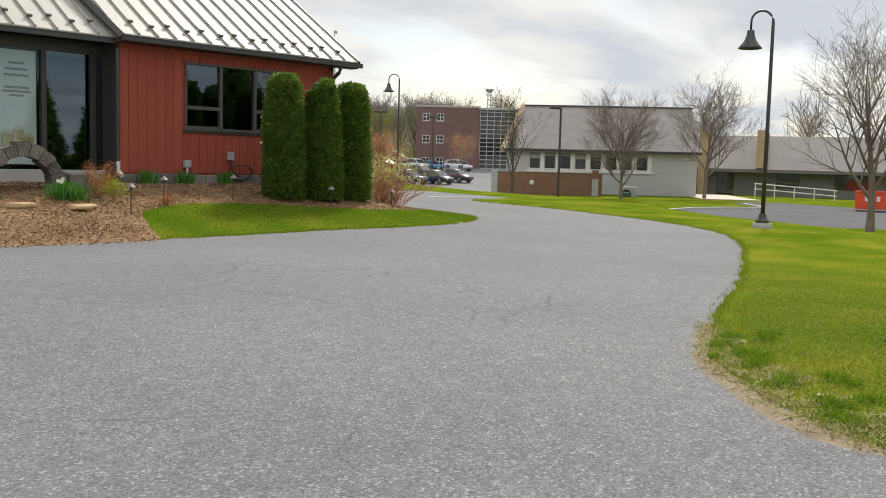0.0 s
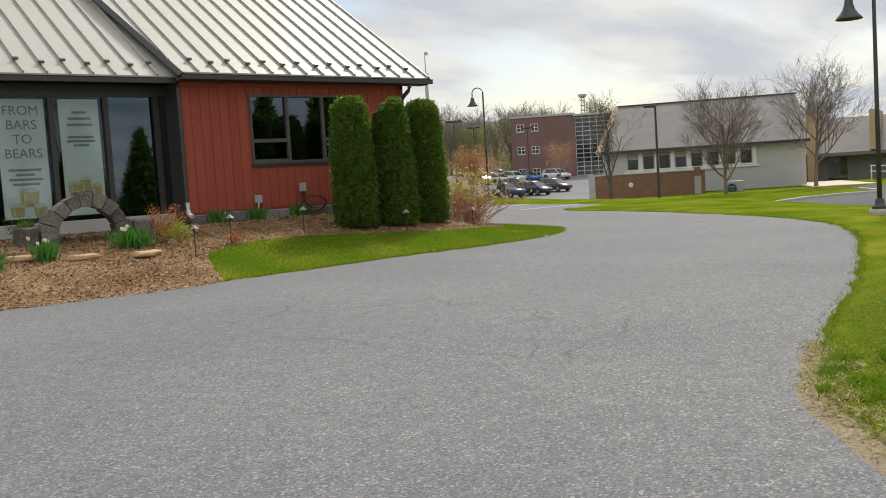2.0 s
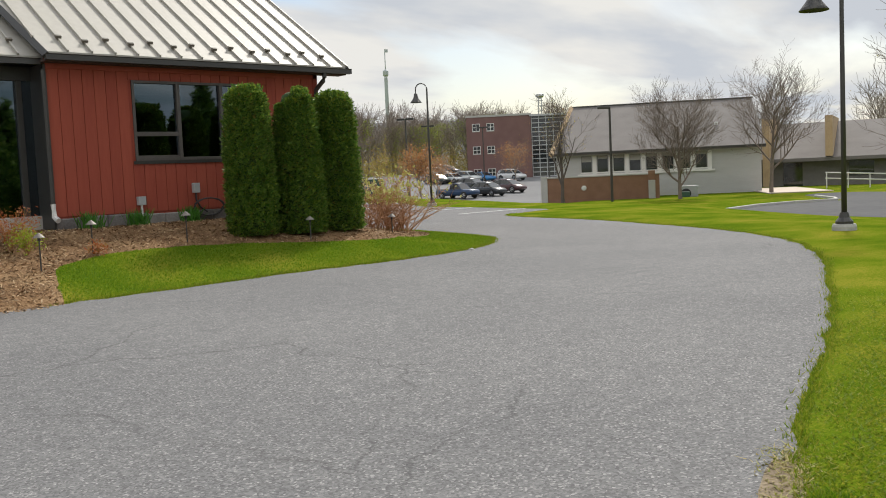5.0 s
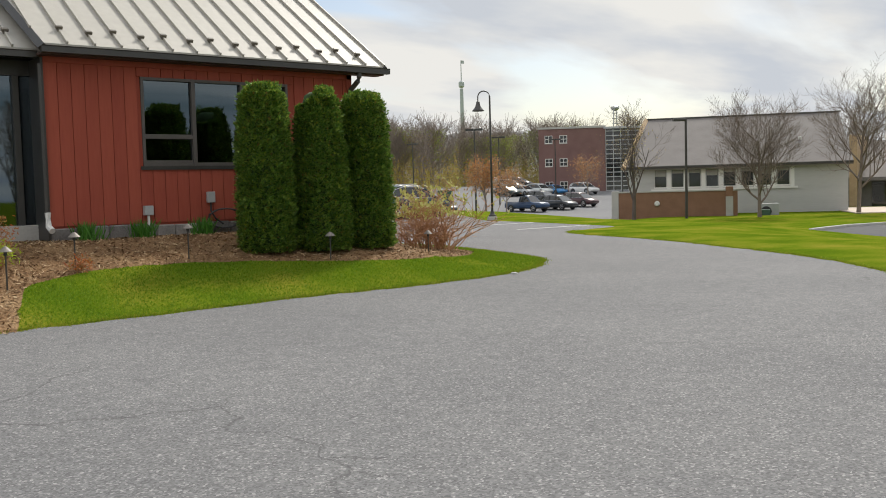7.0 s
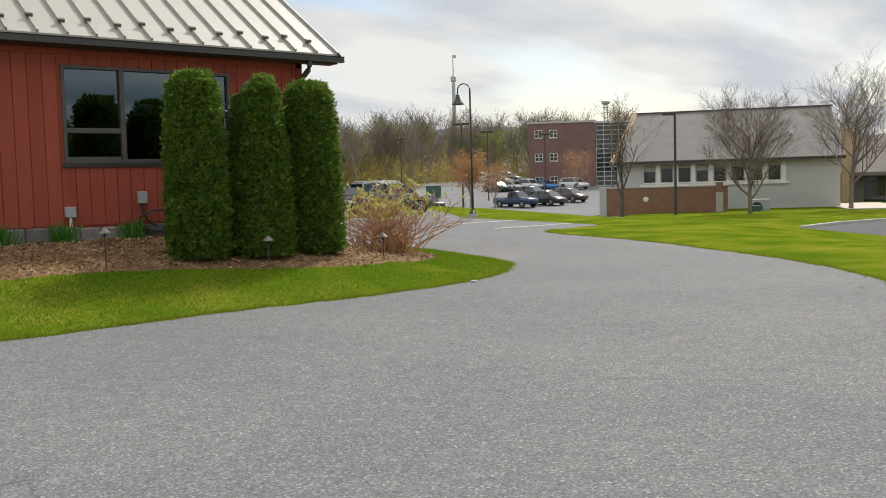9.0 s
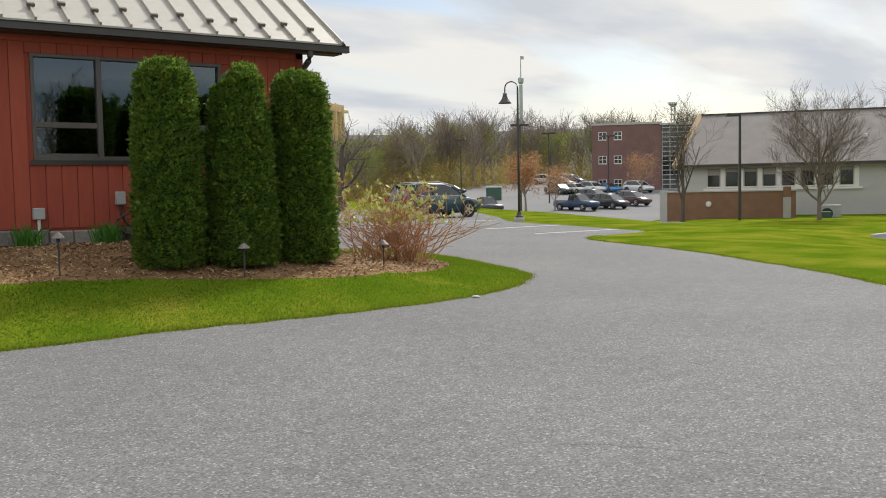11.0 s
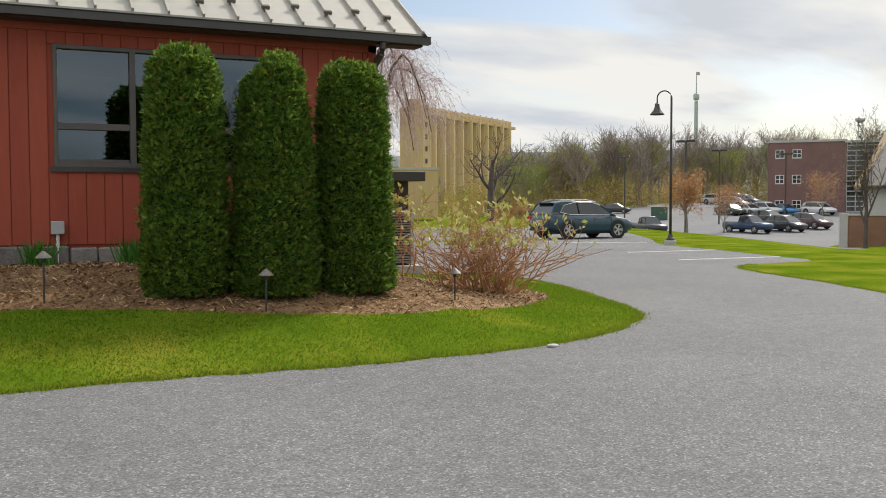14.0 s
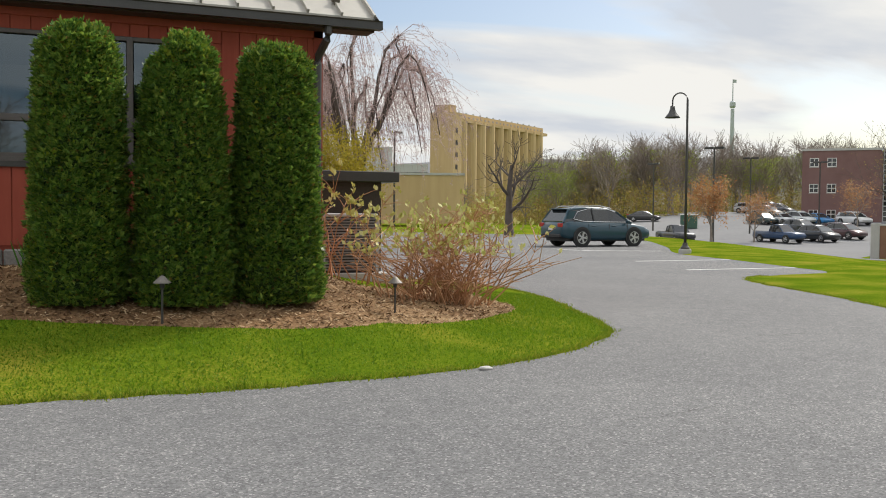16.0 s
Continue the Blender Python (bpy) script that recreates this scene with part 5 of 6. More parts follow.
KINDS = {
    "suv": dict(L=4.65, W=1.84, low=0.28, base=2.70, r=0.39,
                body=[(-2.32, 0.55, 0.86), (-2.25, 0.42, 1.02), (-1.9, 0.34, 1.07), (-0.8, 0.28, 1.05), (0.7, 0.28, 1.02), (1.2, 0.28, 1.00), (1.9, 0.32, 0.88), (2.22, 0.38, 0.74), (2.33, 0.48, 0.62)],
                cabin=[(-2.22, 1.02, 1.08), (-1.9, 1.02, 1.56), (-1.0, 1.02, 1.66), (0.1, 1.0, 1.64), (0.55, 1.0, 1.52), (1.3, 0.98, 1.02)]),
    "sedan": dict(L=4.6, W=1.8, low=0.2, base=2.70, r=0.32,
                  body=[(-2.3, 0.5, 0.84), (-2.2, 0.36, 0.96), (-1.5, 0.26, 0.98), (-0.5, 0.2, 0.94), (0.8, 0.2, 0.92), (1.3, 0.22, 0.88), (2.0, 0.28, 0.74), (2.3, 0.4, 0.58)],
                  cabin=[(-1.75, 0.94, 0.98), (-0.9, 0.92, 1.36), (-0.2, 0.92, 1.45), (0.45, 0.9, 1.38), (1.25, 0.88, 0.92)]),
    "pickup": dict(L=5.5, W=1.9, low=0.4, base=3.4, r=0.38,
                   body=[(-2.75, 0.52, 1.05), (-2.7, 0.48, 1.10), (-0.5, 0.42, 1.10), (0.6, 0.42, 1.08), (1.2, 0.42, 1.08), (2.4, 0.46, 1.02), (2.72, 0.52, 0.85)],
                   cabin=[(-0.55, 1.08, 1.12), (-0.45, 1.08, 1.72), (0.1, 1.08, 1.80), (0.55, 1.06, 1.76), (1.25, 1.06, 1.10)]),
}
CAR_PAINT = {}


def vehicle(kind, x, y, z, forward, color, label, category="car", group="", detail=True, cladding=False):
    k = KINDS[kind]
    if color not in CAR_PAINT:
        CAR_PAINT[color] = material("car_paint", [color, tuple(min(1, c * 1.12) for c in color)], 0.28, 1, 30, 0, coat=0.35)
    paint = CAR_PAINT[color]
    hw = k["W"] / 2
    t = thing({"suv": "suv", "sedan": "sedan", "pickup": "pickup_truck"}[kind], pose(x, y, z, 0, 0, math.degrees(math.atan2(forward[1], forward[0]))), label, category, group)
    rows = []
    for i, (sx, lo, hi) in enumerate(k["body"]):
        e = 0.80 if i in (0, len(k["body"]) - 1) else 0.95 if i in (1, len(k["body"]) - 2) else 1.0
        w = hw * e
        mid = lo + (hi - lo) * 0.55
        rows.append([(sx, -w * 0.93, lo), (sx, -w, lo + 0.12), (sx, -w * 1.0, mid), (sx, -w * 0.97, hi - 0.06), (sx, -w * 0.88, hi), (sx, 0, hi + 0.025), (sx, w * 0.88, hi), (sx, w * 0.97, hi - 0.06), (sx, w, mid), (sx, w, lo + 0.12), (sx, w * 0.93, lo)])
    body = part("body", loft(rows), paint, t, smooth=True)
    rows, roof = [], []
    for i, (sx, lo, hi) in enumerate(k["cabin"]):
        f = min(1.0, (hi - lo) / 0.55)
        w0, w1 = hw * 0.90, hw * (0.90 - 0.18 * f)
        rows.append([(sx, -w0, lo - 0.05), (sx, -w1, hi - 0.05 * f), (sx, -w1 * 0.85, hi), (sx, w1 * 0.85, hi), (sx, w1, hi - 0.05 * f), (sx, w0, lo - 0.05)])
    part("glazing", loft(rows), "car_glass", t, "dark tinted glass all round")
    # painted roof skin and pillars
    top = [(c[0], c[2]) for c in k["cabin"] if c[2] - c[1] > 0.35]
    rows = []
    for sx, hi in top:
        w = hw * 0.73
        rows.append([(sx, -w, hi - 0.05), (sx, -w * 0.85, hi + 0.012), (sx, 0, hi + 0.03), (sx, w * 0.85, hi + 0.012), (sx, w, hi - 0.05)])
    part("roof", loft(rows), paint, t, smooth=True)
    cab = k["cabin"]
    for s in (-1, 1):
        for (ax, al, ah), (bx, bl, bh) in ((cab[0], cab[1]), (cab[-1], cab[-2])):
            part("pillar", tubed([(ax, s * hw * 0.885, al), (bx, s * hw * 0.725, bh - 0.03)], [0.05, 0.04], 5), paint, t)
        mx = (cab[1][0] + cab[-2][0]) / 2
        part("door_pillar", tubed([(mx, s * hw * 0.905, cab[2][1] - 0.02), (mx - 0.05, s * hw * 0.735, cab[2][2] - 0.05)], [0.035, 0.03], 5), "black", t)
        if detail:
            part("mirror", boxed(cab[-1][0] - 0.42, cab[-1][0] - 0.26, s * hw * 1.0 - 0.02 if s > 0 else -hw - 0.17, hw + 0.17 if s > 0 else -hw + 0.02, cab[-1][1] + 0.03, cab[-1][1] + 0.16, 0.04), "black" if cladding else paint, t)
            for hx in (-0.75, 0.28):
                part("door_handle", boxed(hx - 0.1, hx + 0.1, s * hw * 0.99 - 0.02, s * hw * 0.99 + 0.02, 0.86, 0.90, 0.01), "alloy" if cladding else paint, t)
            for hx in (-1.0, 0.05, 1.0):
                part("door_gap", boxed(hx - 0.006, hx + 0.006, s * hw * 0.985 - 0.012, s * hw * 0.985 + 0.018, k["low"] + 0.15, 0.96), "black", t)
            part("head_lamp", boxed(k["L"] / 2 - 0.42, k["L"] / 2 - 0.1, s * hw * 0.66 - 0.12, s * hw * 0.66 + 0.2, 0.68, 0.80, 0.03), "head", t)
        part("tail_lamp", boxed(-k["L"] / 2 - 0.005, -k["L"] / 2 + 0.32, s * hw * 0.76 - 0.13, s * hw * 0.76 + 0.19, 0.82, 1.0, 0.03), "tail", t)
        if cladding:
            part("sill_cladding", boxed(-k["base"] / 2 + 0.4, k["base"] / 2 - 0.4, s * hw - 0.03, s * hw + 0.025, 0.26, 0.46, 0.02), "black", t)
        if kind == "suv":
            part("window_trim", tubed([(-1.72, s * hw * 0.885, 1.17), (-1.2, s * hw * 0.915, 1.065), (0.3, s * hw * 0.915, 1.045), (1.12, s * hw * 0.905, 1.035)], 0.016, 5), "alloy", t, "bright window trim strip")
            part("window_trim", tubed([(-1.72, s * hw * 0.885, 1.17), (-1.45, s * hw * 0.77, 1.47), (-0.9, s * hw * 0.735, 1.595), (0.1, s * hw * 0.735, 1.585), (0.52, s * hw * 0.74, 1.47)], 0.014, 5), "alloy", t, "bright window trim strip")
            part("rear_quarter", prism([(-2.16, 1.04), (-1.80, 1.04), (-1.55, 1.50), (-1.88, 1.52)], s * hw * 0.80 - 0.03, s * hw * 0.80 + 0.05), paint, t)
            part("roof_rail", tubed([(-1.7, s * hw * 0.66, 1.60), (-1.5, s * hw * 0.66, 1.70), (-0.2, s * hw * 0.66, 1.73), (0.35, s * hw * 0.66, 1.62)], 0.022, 6), "alloy", t, "silver roof rail")
        for ax in (-k["base"] / 2, k["base"] / 2):
            r, lip = k["r"], 0.085 if cladding else 0.045
            part("wheel_arch", lathe([(r + lip, -0.06), (r + lip, 0.028), (r + 0.025, 0.03)], 28), "black", t).matrix_basis = pose(ax, s * (hw - 0.005), r + 0.02, -90 * s, 0, 0)
            wheel = part("wheel", lathe([(r * 0.62, 0.0), (r * 0.95, 0.0), (r, 0.03), (r, 0.17), (r * 0.95, 0.21), (r * 0.66, 0.21), (r * 0.62, 0.16)], 28), "rubber", t, "black rubber tyre", smooth=False)
            wheel.matrix_basis = pose(ax, s * (hw - 0.17), r, -90 * s, 0, 0)
            rim = lathe([(r * 0.64, 0.10), (r * 0.66, 0.205), (r * 0.60, 0.205), (r * 0.58, 0.12)], 24)
            for q in range(5 if detail else 4):
                a = 2 * math.pi * q / 5
                for w in (-0.14, 0.14):
                    box(rim, r * 0.12, r * 0.62, -0.022, 0.022, 0.15, 0.20, 0, Matrix.Rotation(a + w, 4, "Z"))
            lathe([(0.07, 0.12), (0.075, 0.205), (0.03, 0.21)], 12, rim)
            part("rim", rim, "alloy", wheel, "silver spoked alloy rim")
    if kind == "suv":
        part("spoiler", boxed(-2.06, -1.72, -hw * 0.62, hw * 0.62, 1.565, 1.605, 0.015), paint, t)
        part("rear_bumper", boxed(-k["L"] / 2 - 0.02, -k["L"] / 2 + 0.25, -hw * 0.80, hw * 0.80, 0.36, 0.56, 0.05), "black", t)
    part("rear_plate", boxed(-k["L"] / 2 - 0.012, -k["L"] / 2 + 0.02, -0.16, 0.16, 0.70, 0.82), "white", t)
    if kind == "pickup":
        part("cargo_bed", boxed(-2.6, -0.65, -hw * 0.82, hw * 0.82, 1.10, 1.135), "black", t, "open dark cargo bed")
    part("underside", boxed(-k["L"] / 2 + 0.3, k["L"] / 2 - 0.3, -hw * 0.85, hw * 0.85, k["low"] - 0.05, k["low"] + 0.2), "black", t)
    return t


vehicle("suv", -7.1, -17.64, 0.0, (0.94, 0.34), (0.72, 0.73, 0.74), "white sport utility car parked on the asphalt pad", detail=True, cladding=True)
vehicle("suv", 18.65, 23.75, 0.0, (0.998, 0.07), (0.012, 0.048, 0.070), "dark teal sport utility car parked beyond the lamp post", detail=True)
def parked(kind, bearing, d, turn, color, label, category="car"):
    """A car of the lower lot, by bearing and distance from the bend of the drive."""
    x, y = -3.4 + d * math.sin(radians(bearing)), -12.2 + d * math.cos(radians(bearing))
    vehicle(kind, x, y, height(x, y), (math.cos(radians(turn)), math.sin(radians(turn))), color, label, category, group="parked cars", detail=False)


parked("sedan", 34.5, 136, -40, (0.02, 0.02, 0.022), "black sedan parked near the woods")
parked("pickup", 42.0, 101, -86, (0.012, 0.040, 0.10), "dark blue pickup truck in the parking lot", "truck")
parked("suv", 44.0, 103, -88, (0.018, 0.022, 0.026), "black sport utility car in the parking lot")
parked("suv", 45.4, 107, -88, (0.06, 0.022, 0.024), "maroon sport utility car in the parking lot")
parked("suv", 43.1, 113, -88, (0.02, 0.022, 0.026), "dark grey car behind the pickup truck")
parked("pickup", 36.3, 98, -100, (0.02, 0.022, 0.026), "dark pickup truck half hidden behind the grass strip", "truck")
for k, (bearing, c, lb) in enumerate([(41.1, (0.03, 0.05, 0.05), "dark grey-green car in the far row"), (42.1, (0.50, 0.51, 0.52), "silver car in the far row"), (43.1, (0.56, 0.58, 0.57), "white car in the far row"), (44.0, (0.02, 0.17, 0.40), "bright blue car in the far row"), (45.9, (0.62, 0.62, 0.62), "white car in the far row")]):
    parked("suv" if k in (2, 4) else "sedan", bearing, 131, -92, c, lb)
for bearing, d, c in ((41.3, 150, (0.42, 0.38, 0.32)), (42.0, 157, (0.05, 0.05, 0.06)), (40.4, 160, (0.45, 0.45, 0.45)), (41.6, 166, (0.12, 0.11, 0.11))):
    parked("suv", bearing, d, -70, c, "car parked on the upper row by the woods")
gb = thing("utility_cabinet", pose(70.0, 85.0, height(70, 85), 0, 0, -40), "green utility cabinet with a pale lid", "utility cabinet")
part("cabinet", boxed(-1.0, 1.0, -0.7, 0.7, 0, 1.65, 0.03), "green_box", gb)
part("door", boxed(-0.9, 0.0, -0.73, -0.7, 0.1, 1.5, 0.01), "green_box", gb)
part("lid", boxed(-1.05, 1.05, -0.75, 0.75, 1.65, 1.78, 0.02), "white", gb)


# ---- buildings around ----
def framed(x, y, z, ax, ay):
    """A pose whose x runs along a facade and whose y points behind it."""
    return Matrix(((ax, -ay, 0, x), (ay, ax, 0, y), (0, 0, 1, z), (0, 0, 0, 1)))


hall = thing("pale_hall", framed(47.3, 33.6, -1.25, 0.60, -0.80), "pale sided hall with a tall shingled roof and windows", "building")
part("wall", boxed(0, 15.9, 0, 0.3, 0, 4.2), "siding", hall)
part("end_wall", boxed(0, 0.3, 0.3, 12, 0, 4.2), "siding", hall)
part("end_wall", boxed(15.6, 15.9, 0.3, 12, 0, 4.2), "siding", hall)
part("back_wall", boxed(0, 15.9, 11.7, 12, 0, 4.2), "siding", hall)
bm = bmesh.new()
for i in range(int(4.1 / 0.19)):
    box(bm, -0.01, 15.91, -0.028, 0.0, 0.05 + 0.19 * i, 0.22 + 0.19 * i)
part("lap_siding", bm, "siding", hall)
bm = bmesh.new()
q = [(-0.3, -0.5, 4.0), (16.2, -0.5, 4.0), (16.2, 7.0, 8.05), (1.1, 7.0, 8.05)]
tv = [bm.verts.new(c) for c in q]; bv = [bm.verts.new((c[0], c[1], c[2] - 0.25)) for c in q]
bm.faces.new(tv); bm.faces.new(bv[::-1])
for i in range(4):
    bm.faces.new((tv[i], bv[i], bv[(i + 1) % 4], tv[(i + 1) % 4]))
part("roof", bm, "shingle", hall, "tall grey-brown shingled roof slope")
part("rake_board", tubed([(-0.35, -0.55, 3.9), (1.05, 7.0, 8.0)], 0.24, 4), "wood", hall, "weathered wood rake board")
part("ridge_cap", boxed(1.0, 16.3, 6.9, 7.15, 7.98, 8.14), "bronze", hall)
part("gable_end", prism([(0.3, 4.0), (11.8, 4.0), (7.0, 7.9)], 15.6, 15.9), "siding", hall).matrix_basis = Matrix(((0, 1, 0, 0), (1, 0, 0, 0), (0, 0, 1, 0), (0, 0, 0, 1)))
part("eave_fascia", boxed(-0.3, 16.2, -0.55, -0.48, 3.84, 4.0), "bronze", hall)
for i in range(8):
    x0 = 2.0 + 1.28 * i
    w = part("window", boxed(x0 - 0.08, x0 + 0.90, -0.07, -0.03, 2.28, 2.38), "white", hall, "tall dark window in the pale wall")
    part("pane", boxed(x0, x0 + 0.82, -0.045, -0.035, 2.38, 3.68), "car_glass", w)
    part("pier", boxed(x0 + 0.9, x0 + 1.2, -0.10, -0.03, 2.2, 3.7), "white", w)
    part("blind", boxed(x0 + 0.02, x0 + 0.80, -0.048, -0.046, 3.42 if i % 3 else 3.2, 3.66), "blind", w)
part("sill_band", boxed(1.7, 12.4, -0.14, -0.03, 2.1, 2.24), "white", hall)
for x0 in (8.2, 10.5, 12.7):
    part("flood_light", boxed(x0, x0 + 0.25, 2.6, 2.8, 5.75, 6.0, 0.03), "white", hall)

bw = thing("brick_screen_wall", framed(42.0, 30.7, -1.35, 0.60, -0.80), "brown brick screen wall with concrete posts and coping", "wall")
part("brickwork", boxed(0.5, 7.9, 0, 0.3, 0, 2.15), "brown_brick", bw)
for i in range(7):
    part("brick_course", boxed(0.5, 7.9, -0.008, 0.0, 0.3 * i + 0.02, 0.3 * i + 0.28), "brown_brick", bw)
part("coping", boxed(0.4, 8.7, -0.06, 0.36, 2.15, 2.25, 0.01), "concrete", bw)
part("post", boxed(0.0, 0.5, -0.08, 0.38, 0, 2.3, 0.02), "concrete", bw)
part("post", boxed(7.9, 8.4, -0.08, 0.38, 0, 1.75, 0.02), "concrete", bw)
part("post_cap", boxed(7.9, 8.4, -0.08, 0.38, 1.75, 2.45, 0.02), "brown_brick", bw)
part("bulkhead_lamp", lathe([(0.19, 0), (0.19, 0.06), (0.12, 0.10)], 16), "white", bw, "round white bulkhead lamp").matrix_basis = pose(3.2, -0.01, 1.35, 90, 0, 0)
part("return_wall", boxed(8.4, 8.7, 0, 4.0, 0, 2.15), "brown_brick", bw)
cu = thing("condenser_unit", framed(48.1, 22.6, -1.35, 0.57, -0.82), "small grey outdoor condenser beside the pale hall", "air conditioner")
part("cabinet", boxed(0, 1.3, 0, 0.9, 0.1, 1.2, 0.03), "grey_box", cu)
part("fan_grille", lathe([(0.36, 0), (0.36, 0.03), (0.3, 0.04)], 20), "black", cu).matrix_basis = pose(0.45, 0, 0.65, 90, 0, 0)
part("bin", boxed(0.1, 0.7, -0.7, -0.1, 0, 0.8, 0.04), "green_box", cu)

brick = thing("brick_building", framed(90.7, 88.1, -1.2, 0.69, -0.72), "three-storey red brick office building with paired square windows", "building")
WIN = [(0.95 + 2.2 * c, 2.2 + 3.45 * r) for c in range(2) for r in range(3)]
part("wall", boxed(0, 9.9, 0, 14, 0, 11.2), "red_brick", brick)
part("parapet", boxed(-0.1, 10.0, -0.1, 14.1, 11.2, 11.5), "concrete", brick)
for x0, z0 in WIN:
    w = part("window", boxed(x0 - 0.06, x0 + 1.16, -0.03, 0.0, z0 - 0.12, z0 - 0.02), "concrete", brick, "square four-pane window with white frame")
    for a in (0, 1):
        for b in (0, 1):
            part("pane", boxed(x0 + 0.57 * a + 0.04, x0 + 0.57 * a + 0.53, -0.012, -0.006, z0 + 0.57 * b + 0.04, z0 + 0.57 * b + 0.53), "car_glass", w)
    for xx in (0, 0.55, 1.08):
        part("frame_bar", boxed(x0 + xx - 0.02, x0 + xx + 0.05, -0.03, 0.0, z0, z0 + 1.14), "white", w)
        part("frame_bar", boxed(x0, x0 + 1.1, -0.028, 0.0, z0 + xx - 0.02, z0 + xx + 0.05), "white", w)
tower = thing("glass_stair_tower", framed(97.6, 80.9, -1.2, 0.69, -0.72), "glazed stair tower with pale horizontal bars", "building")
part("core", boxed(0, 5.6, 0.4, 8, 0, 11.0), "car_glass", tower)
for i in range(16):
    part("bar", boxed(-0.05, 5.65, 0.25, 0.4, 0.4 + 0.68 * i, 0.52 + 0.68 * i), "steel", tower)
for i in range(6):
    part("post", boxed(1.1 * i - 0.04, 1.1 * i + 0.06, 0.28, 0.42, 0, 11.1), "steel", tower)
part("roof_slab", boxed(-0.3, 6.2, -0.2, 8.2, 11.0, 11.3), "steel", tower)
mast = thing("lattice_mast", pose(109.8, 89.7, 8.0), "slim lattice mast with a round platform on top", "tower")
for a in range(4):
    part("leg", tubed([(0.5 * math.cos(a * 1.571), 0.5 * math.sin(a * 1.571), -9), (0.35 * math.cos(a * 1.571), 0.35 * math.sin(a * 1.571), 5.6)], 0.09, 4), "steel", mast)
for i in range(7):
    part("ring", lathe([(0.5, 0), (0.5, 0.1)], 8), "steel", mast).matrix_basis = pose(0, 0, i * 0.85)
part("platform", lathe([(0.3, 5.5), (0.7, 5.9), (0.7, 6.2), (0.4, 6.3)], 16), "steel", mast)
ride = thing("observation_tower", pose(386, 461, 0), "very tall slim observation tower with a flag on top", "tower")
part("shaft", lathe([(1.5, 0), (1.1, 66)], 12), "far_steel", ride)
part("cabin", lathe([(1.2, 66.5), (1.8, 67.5), (1.8, 70), (1.0, 70.8)], 16), "far_steel", ride)
part("mast", lathe([(0.35, 71), (0.25, 84)], 8), "far_steel", ride)
part("flag", boxed(0.2, 2.6, -0.05, 0.05, 82, 84), "far_steel", ride)

sv = Vector((50, 37)).normalized()
silos = thing("grain_silos", framed(83.2, 200.9, 0, sv.x, sv.y), "long row of tall cream concrete silos with a rooftop gallery", "silo")
part("head_house", boxed(6.2, 10.4, -1.6, 5, 0, 26.0), "silo", silos)
part("head_tower", boxed(7.4, 10.2, 0, 4, 26, 28.0), "silo", silos)
for i in range(10):
    part("silo", tubed([(12.6 + 5.0 * i, 1, 0), (12.6 + 5.0 * i, 1, 24.6)], 2.62, 20), "silo", silos, smooth=False)
part("parapet_band", boxed(10, 61.5, -1.45, 0.2, 24.0, 24.75), "silo", silos)
part("gallery", boxed(9, 62, 0.2, 5, 24.6, 26.4), "silo", silos)
for i in range(24):
    part("gallery_window", boxed(10.6 + 2.15 * i, 11.4 + 2.15 * i, 0.12, 0.2, 25.3, 25.75), "blind", silos)
for i in range(14):
    part("vent", boxed(10 + 3.7 * i, 10.4 + 3.7 * i, 1.0, 1.4, 26.4, 26.9), "far_steel", silos)
for i in range(6):
    part("window", boxed(7.4, 8.4, -1.65, -1.6, 6 + 3 * i, 7.2 + 3 * i), "room", silos)
plant = thing("low_factory", framed(36, 100, 0, 0.93, -0.36), "long low tan factory wing", "building")
part("wall", boxed(-12, 9.4, 0, 12, 0, 6.0), "silo", plant)
part("parapet", boxed(-12.1, 9.5, -0.1, 12.1, 6.0, 6.3), "concrete", plant)
plant2 = thing("factory_block", framed(60, 190, 0, 0.93, -0.36), "white stepped factory buildings in the distance", "building")
part("wall", boxed(-8, 16, 0, 12, 0, 12), "siding", plant2)
part("upper_block", boxed(-10, 8, 4, 16, 12, 16), "siding", plant2)
part("window_band", boxed(-8, 16, -0.05, 0, 9, 10.2), "car_glass", plant2)

grey = thing("grey_school_wing", framed(67.5, 27.5, -1.4, 0.36, -0.933), "long grey wing with a deep sloping roof and an entrance", "building")
part("wall", boxed(0, 26, 0, 10, 0, 3.0), "fence", grey)
bm = bmesh.new()
q = [(-0.5, -1.2, 2.9), (26.5, -1.2, 2.9), (26.5, 6, 6.2), (-0.5, 6, 6.2)]
tv = [bm.verts.new(c) for c in q]; bv = [bm.verts.new((c[0], c[1], c[2] - 0.3)) for c in q]
bm.faces.new(tv); bm.faces.new(bv[::-1])
for i in range(4):
    bm.faces.new((tv[i], bv[i], bv[(i + 1) % 4], tv[(i + 1) % 4]))
part("roof", bm, "shingle", grey)
part("wood_pier", boxed(1.0, 1.6, -1.4, 7, 0, 6.5), "wood", grey)
part("wood_pier", boxed(6.2, 6.8, -1.4, 7, 3.0, 6.5), "wood", grey)
for x0, w in ((2.6, 1.6), (8.0, 2.0), (13.0, 3.2), (18.5, 3.2)):
    part("window", boxed(x0, x0 + w, -0.06, 0.0, 0.3 if x0 < 3 else 1.2, 2.5), "car_glass", grey)
wing = thing("brick_wing", framed(79, 1, -1.5, 0.3, -0.95), "low brown brick wing", "building")
part("wall", boxed(-8, 16, 0, 10, 0, 4.2), "brown_brick", wing)
part("parapet", boxed(-8.1, 16.1, -0.1, 10.1, 4.2, 4.5), "concrete", wing)
far_house = thing("tan_low_building", framed(82, -22, -1.5, 0.2, -0.98), "low tan building with wide windows", "building")
part("wall", boxed(-8, 30, 0, 10, 0, 3.2), "siding", far_house)
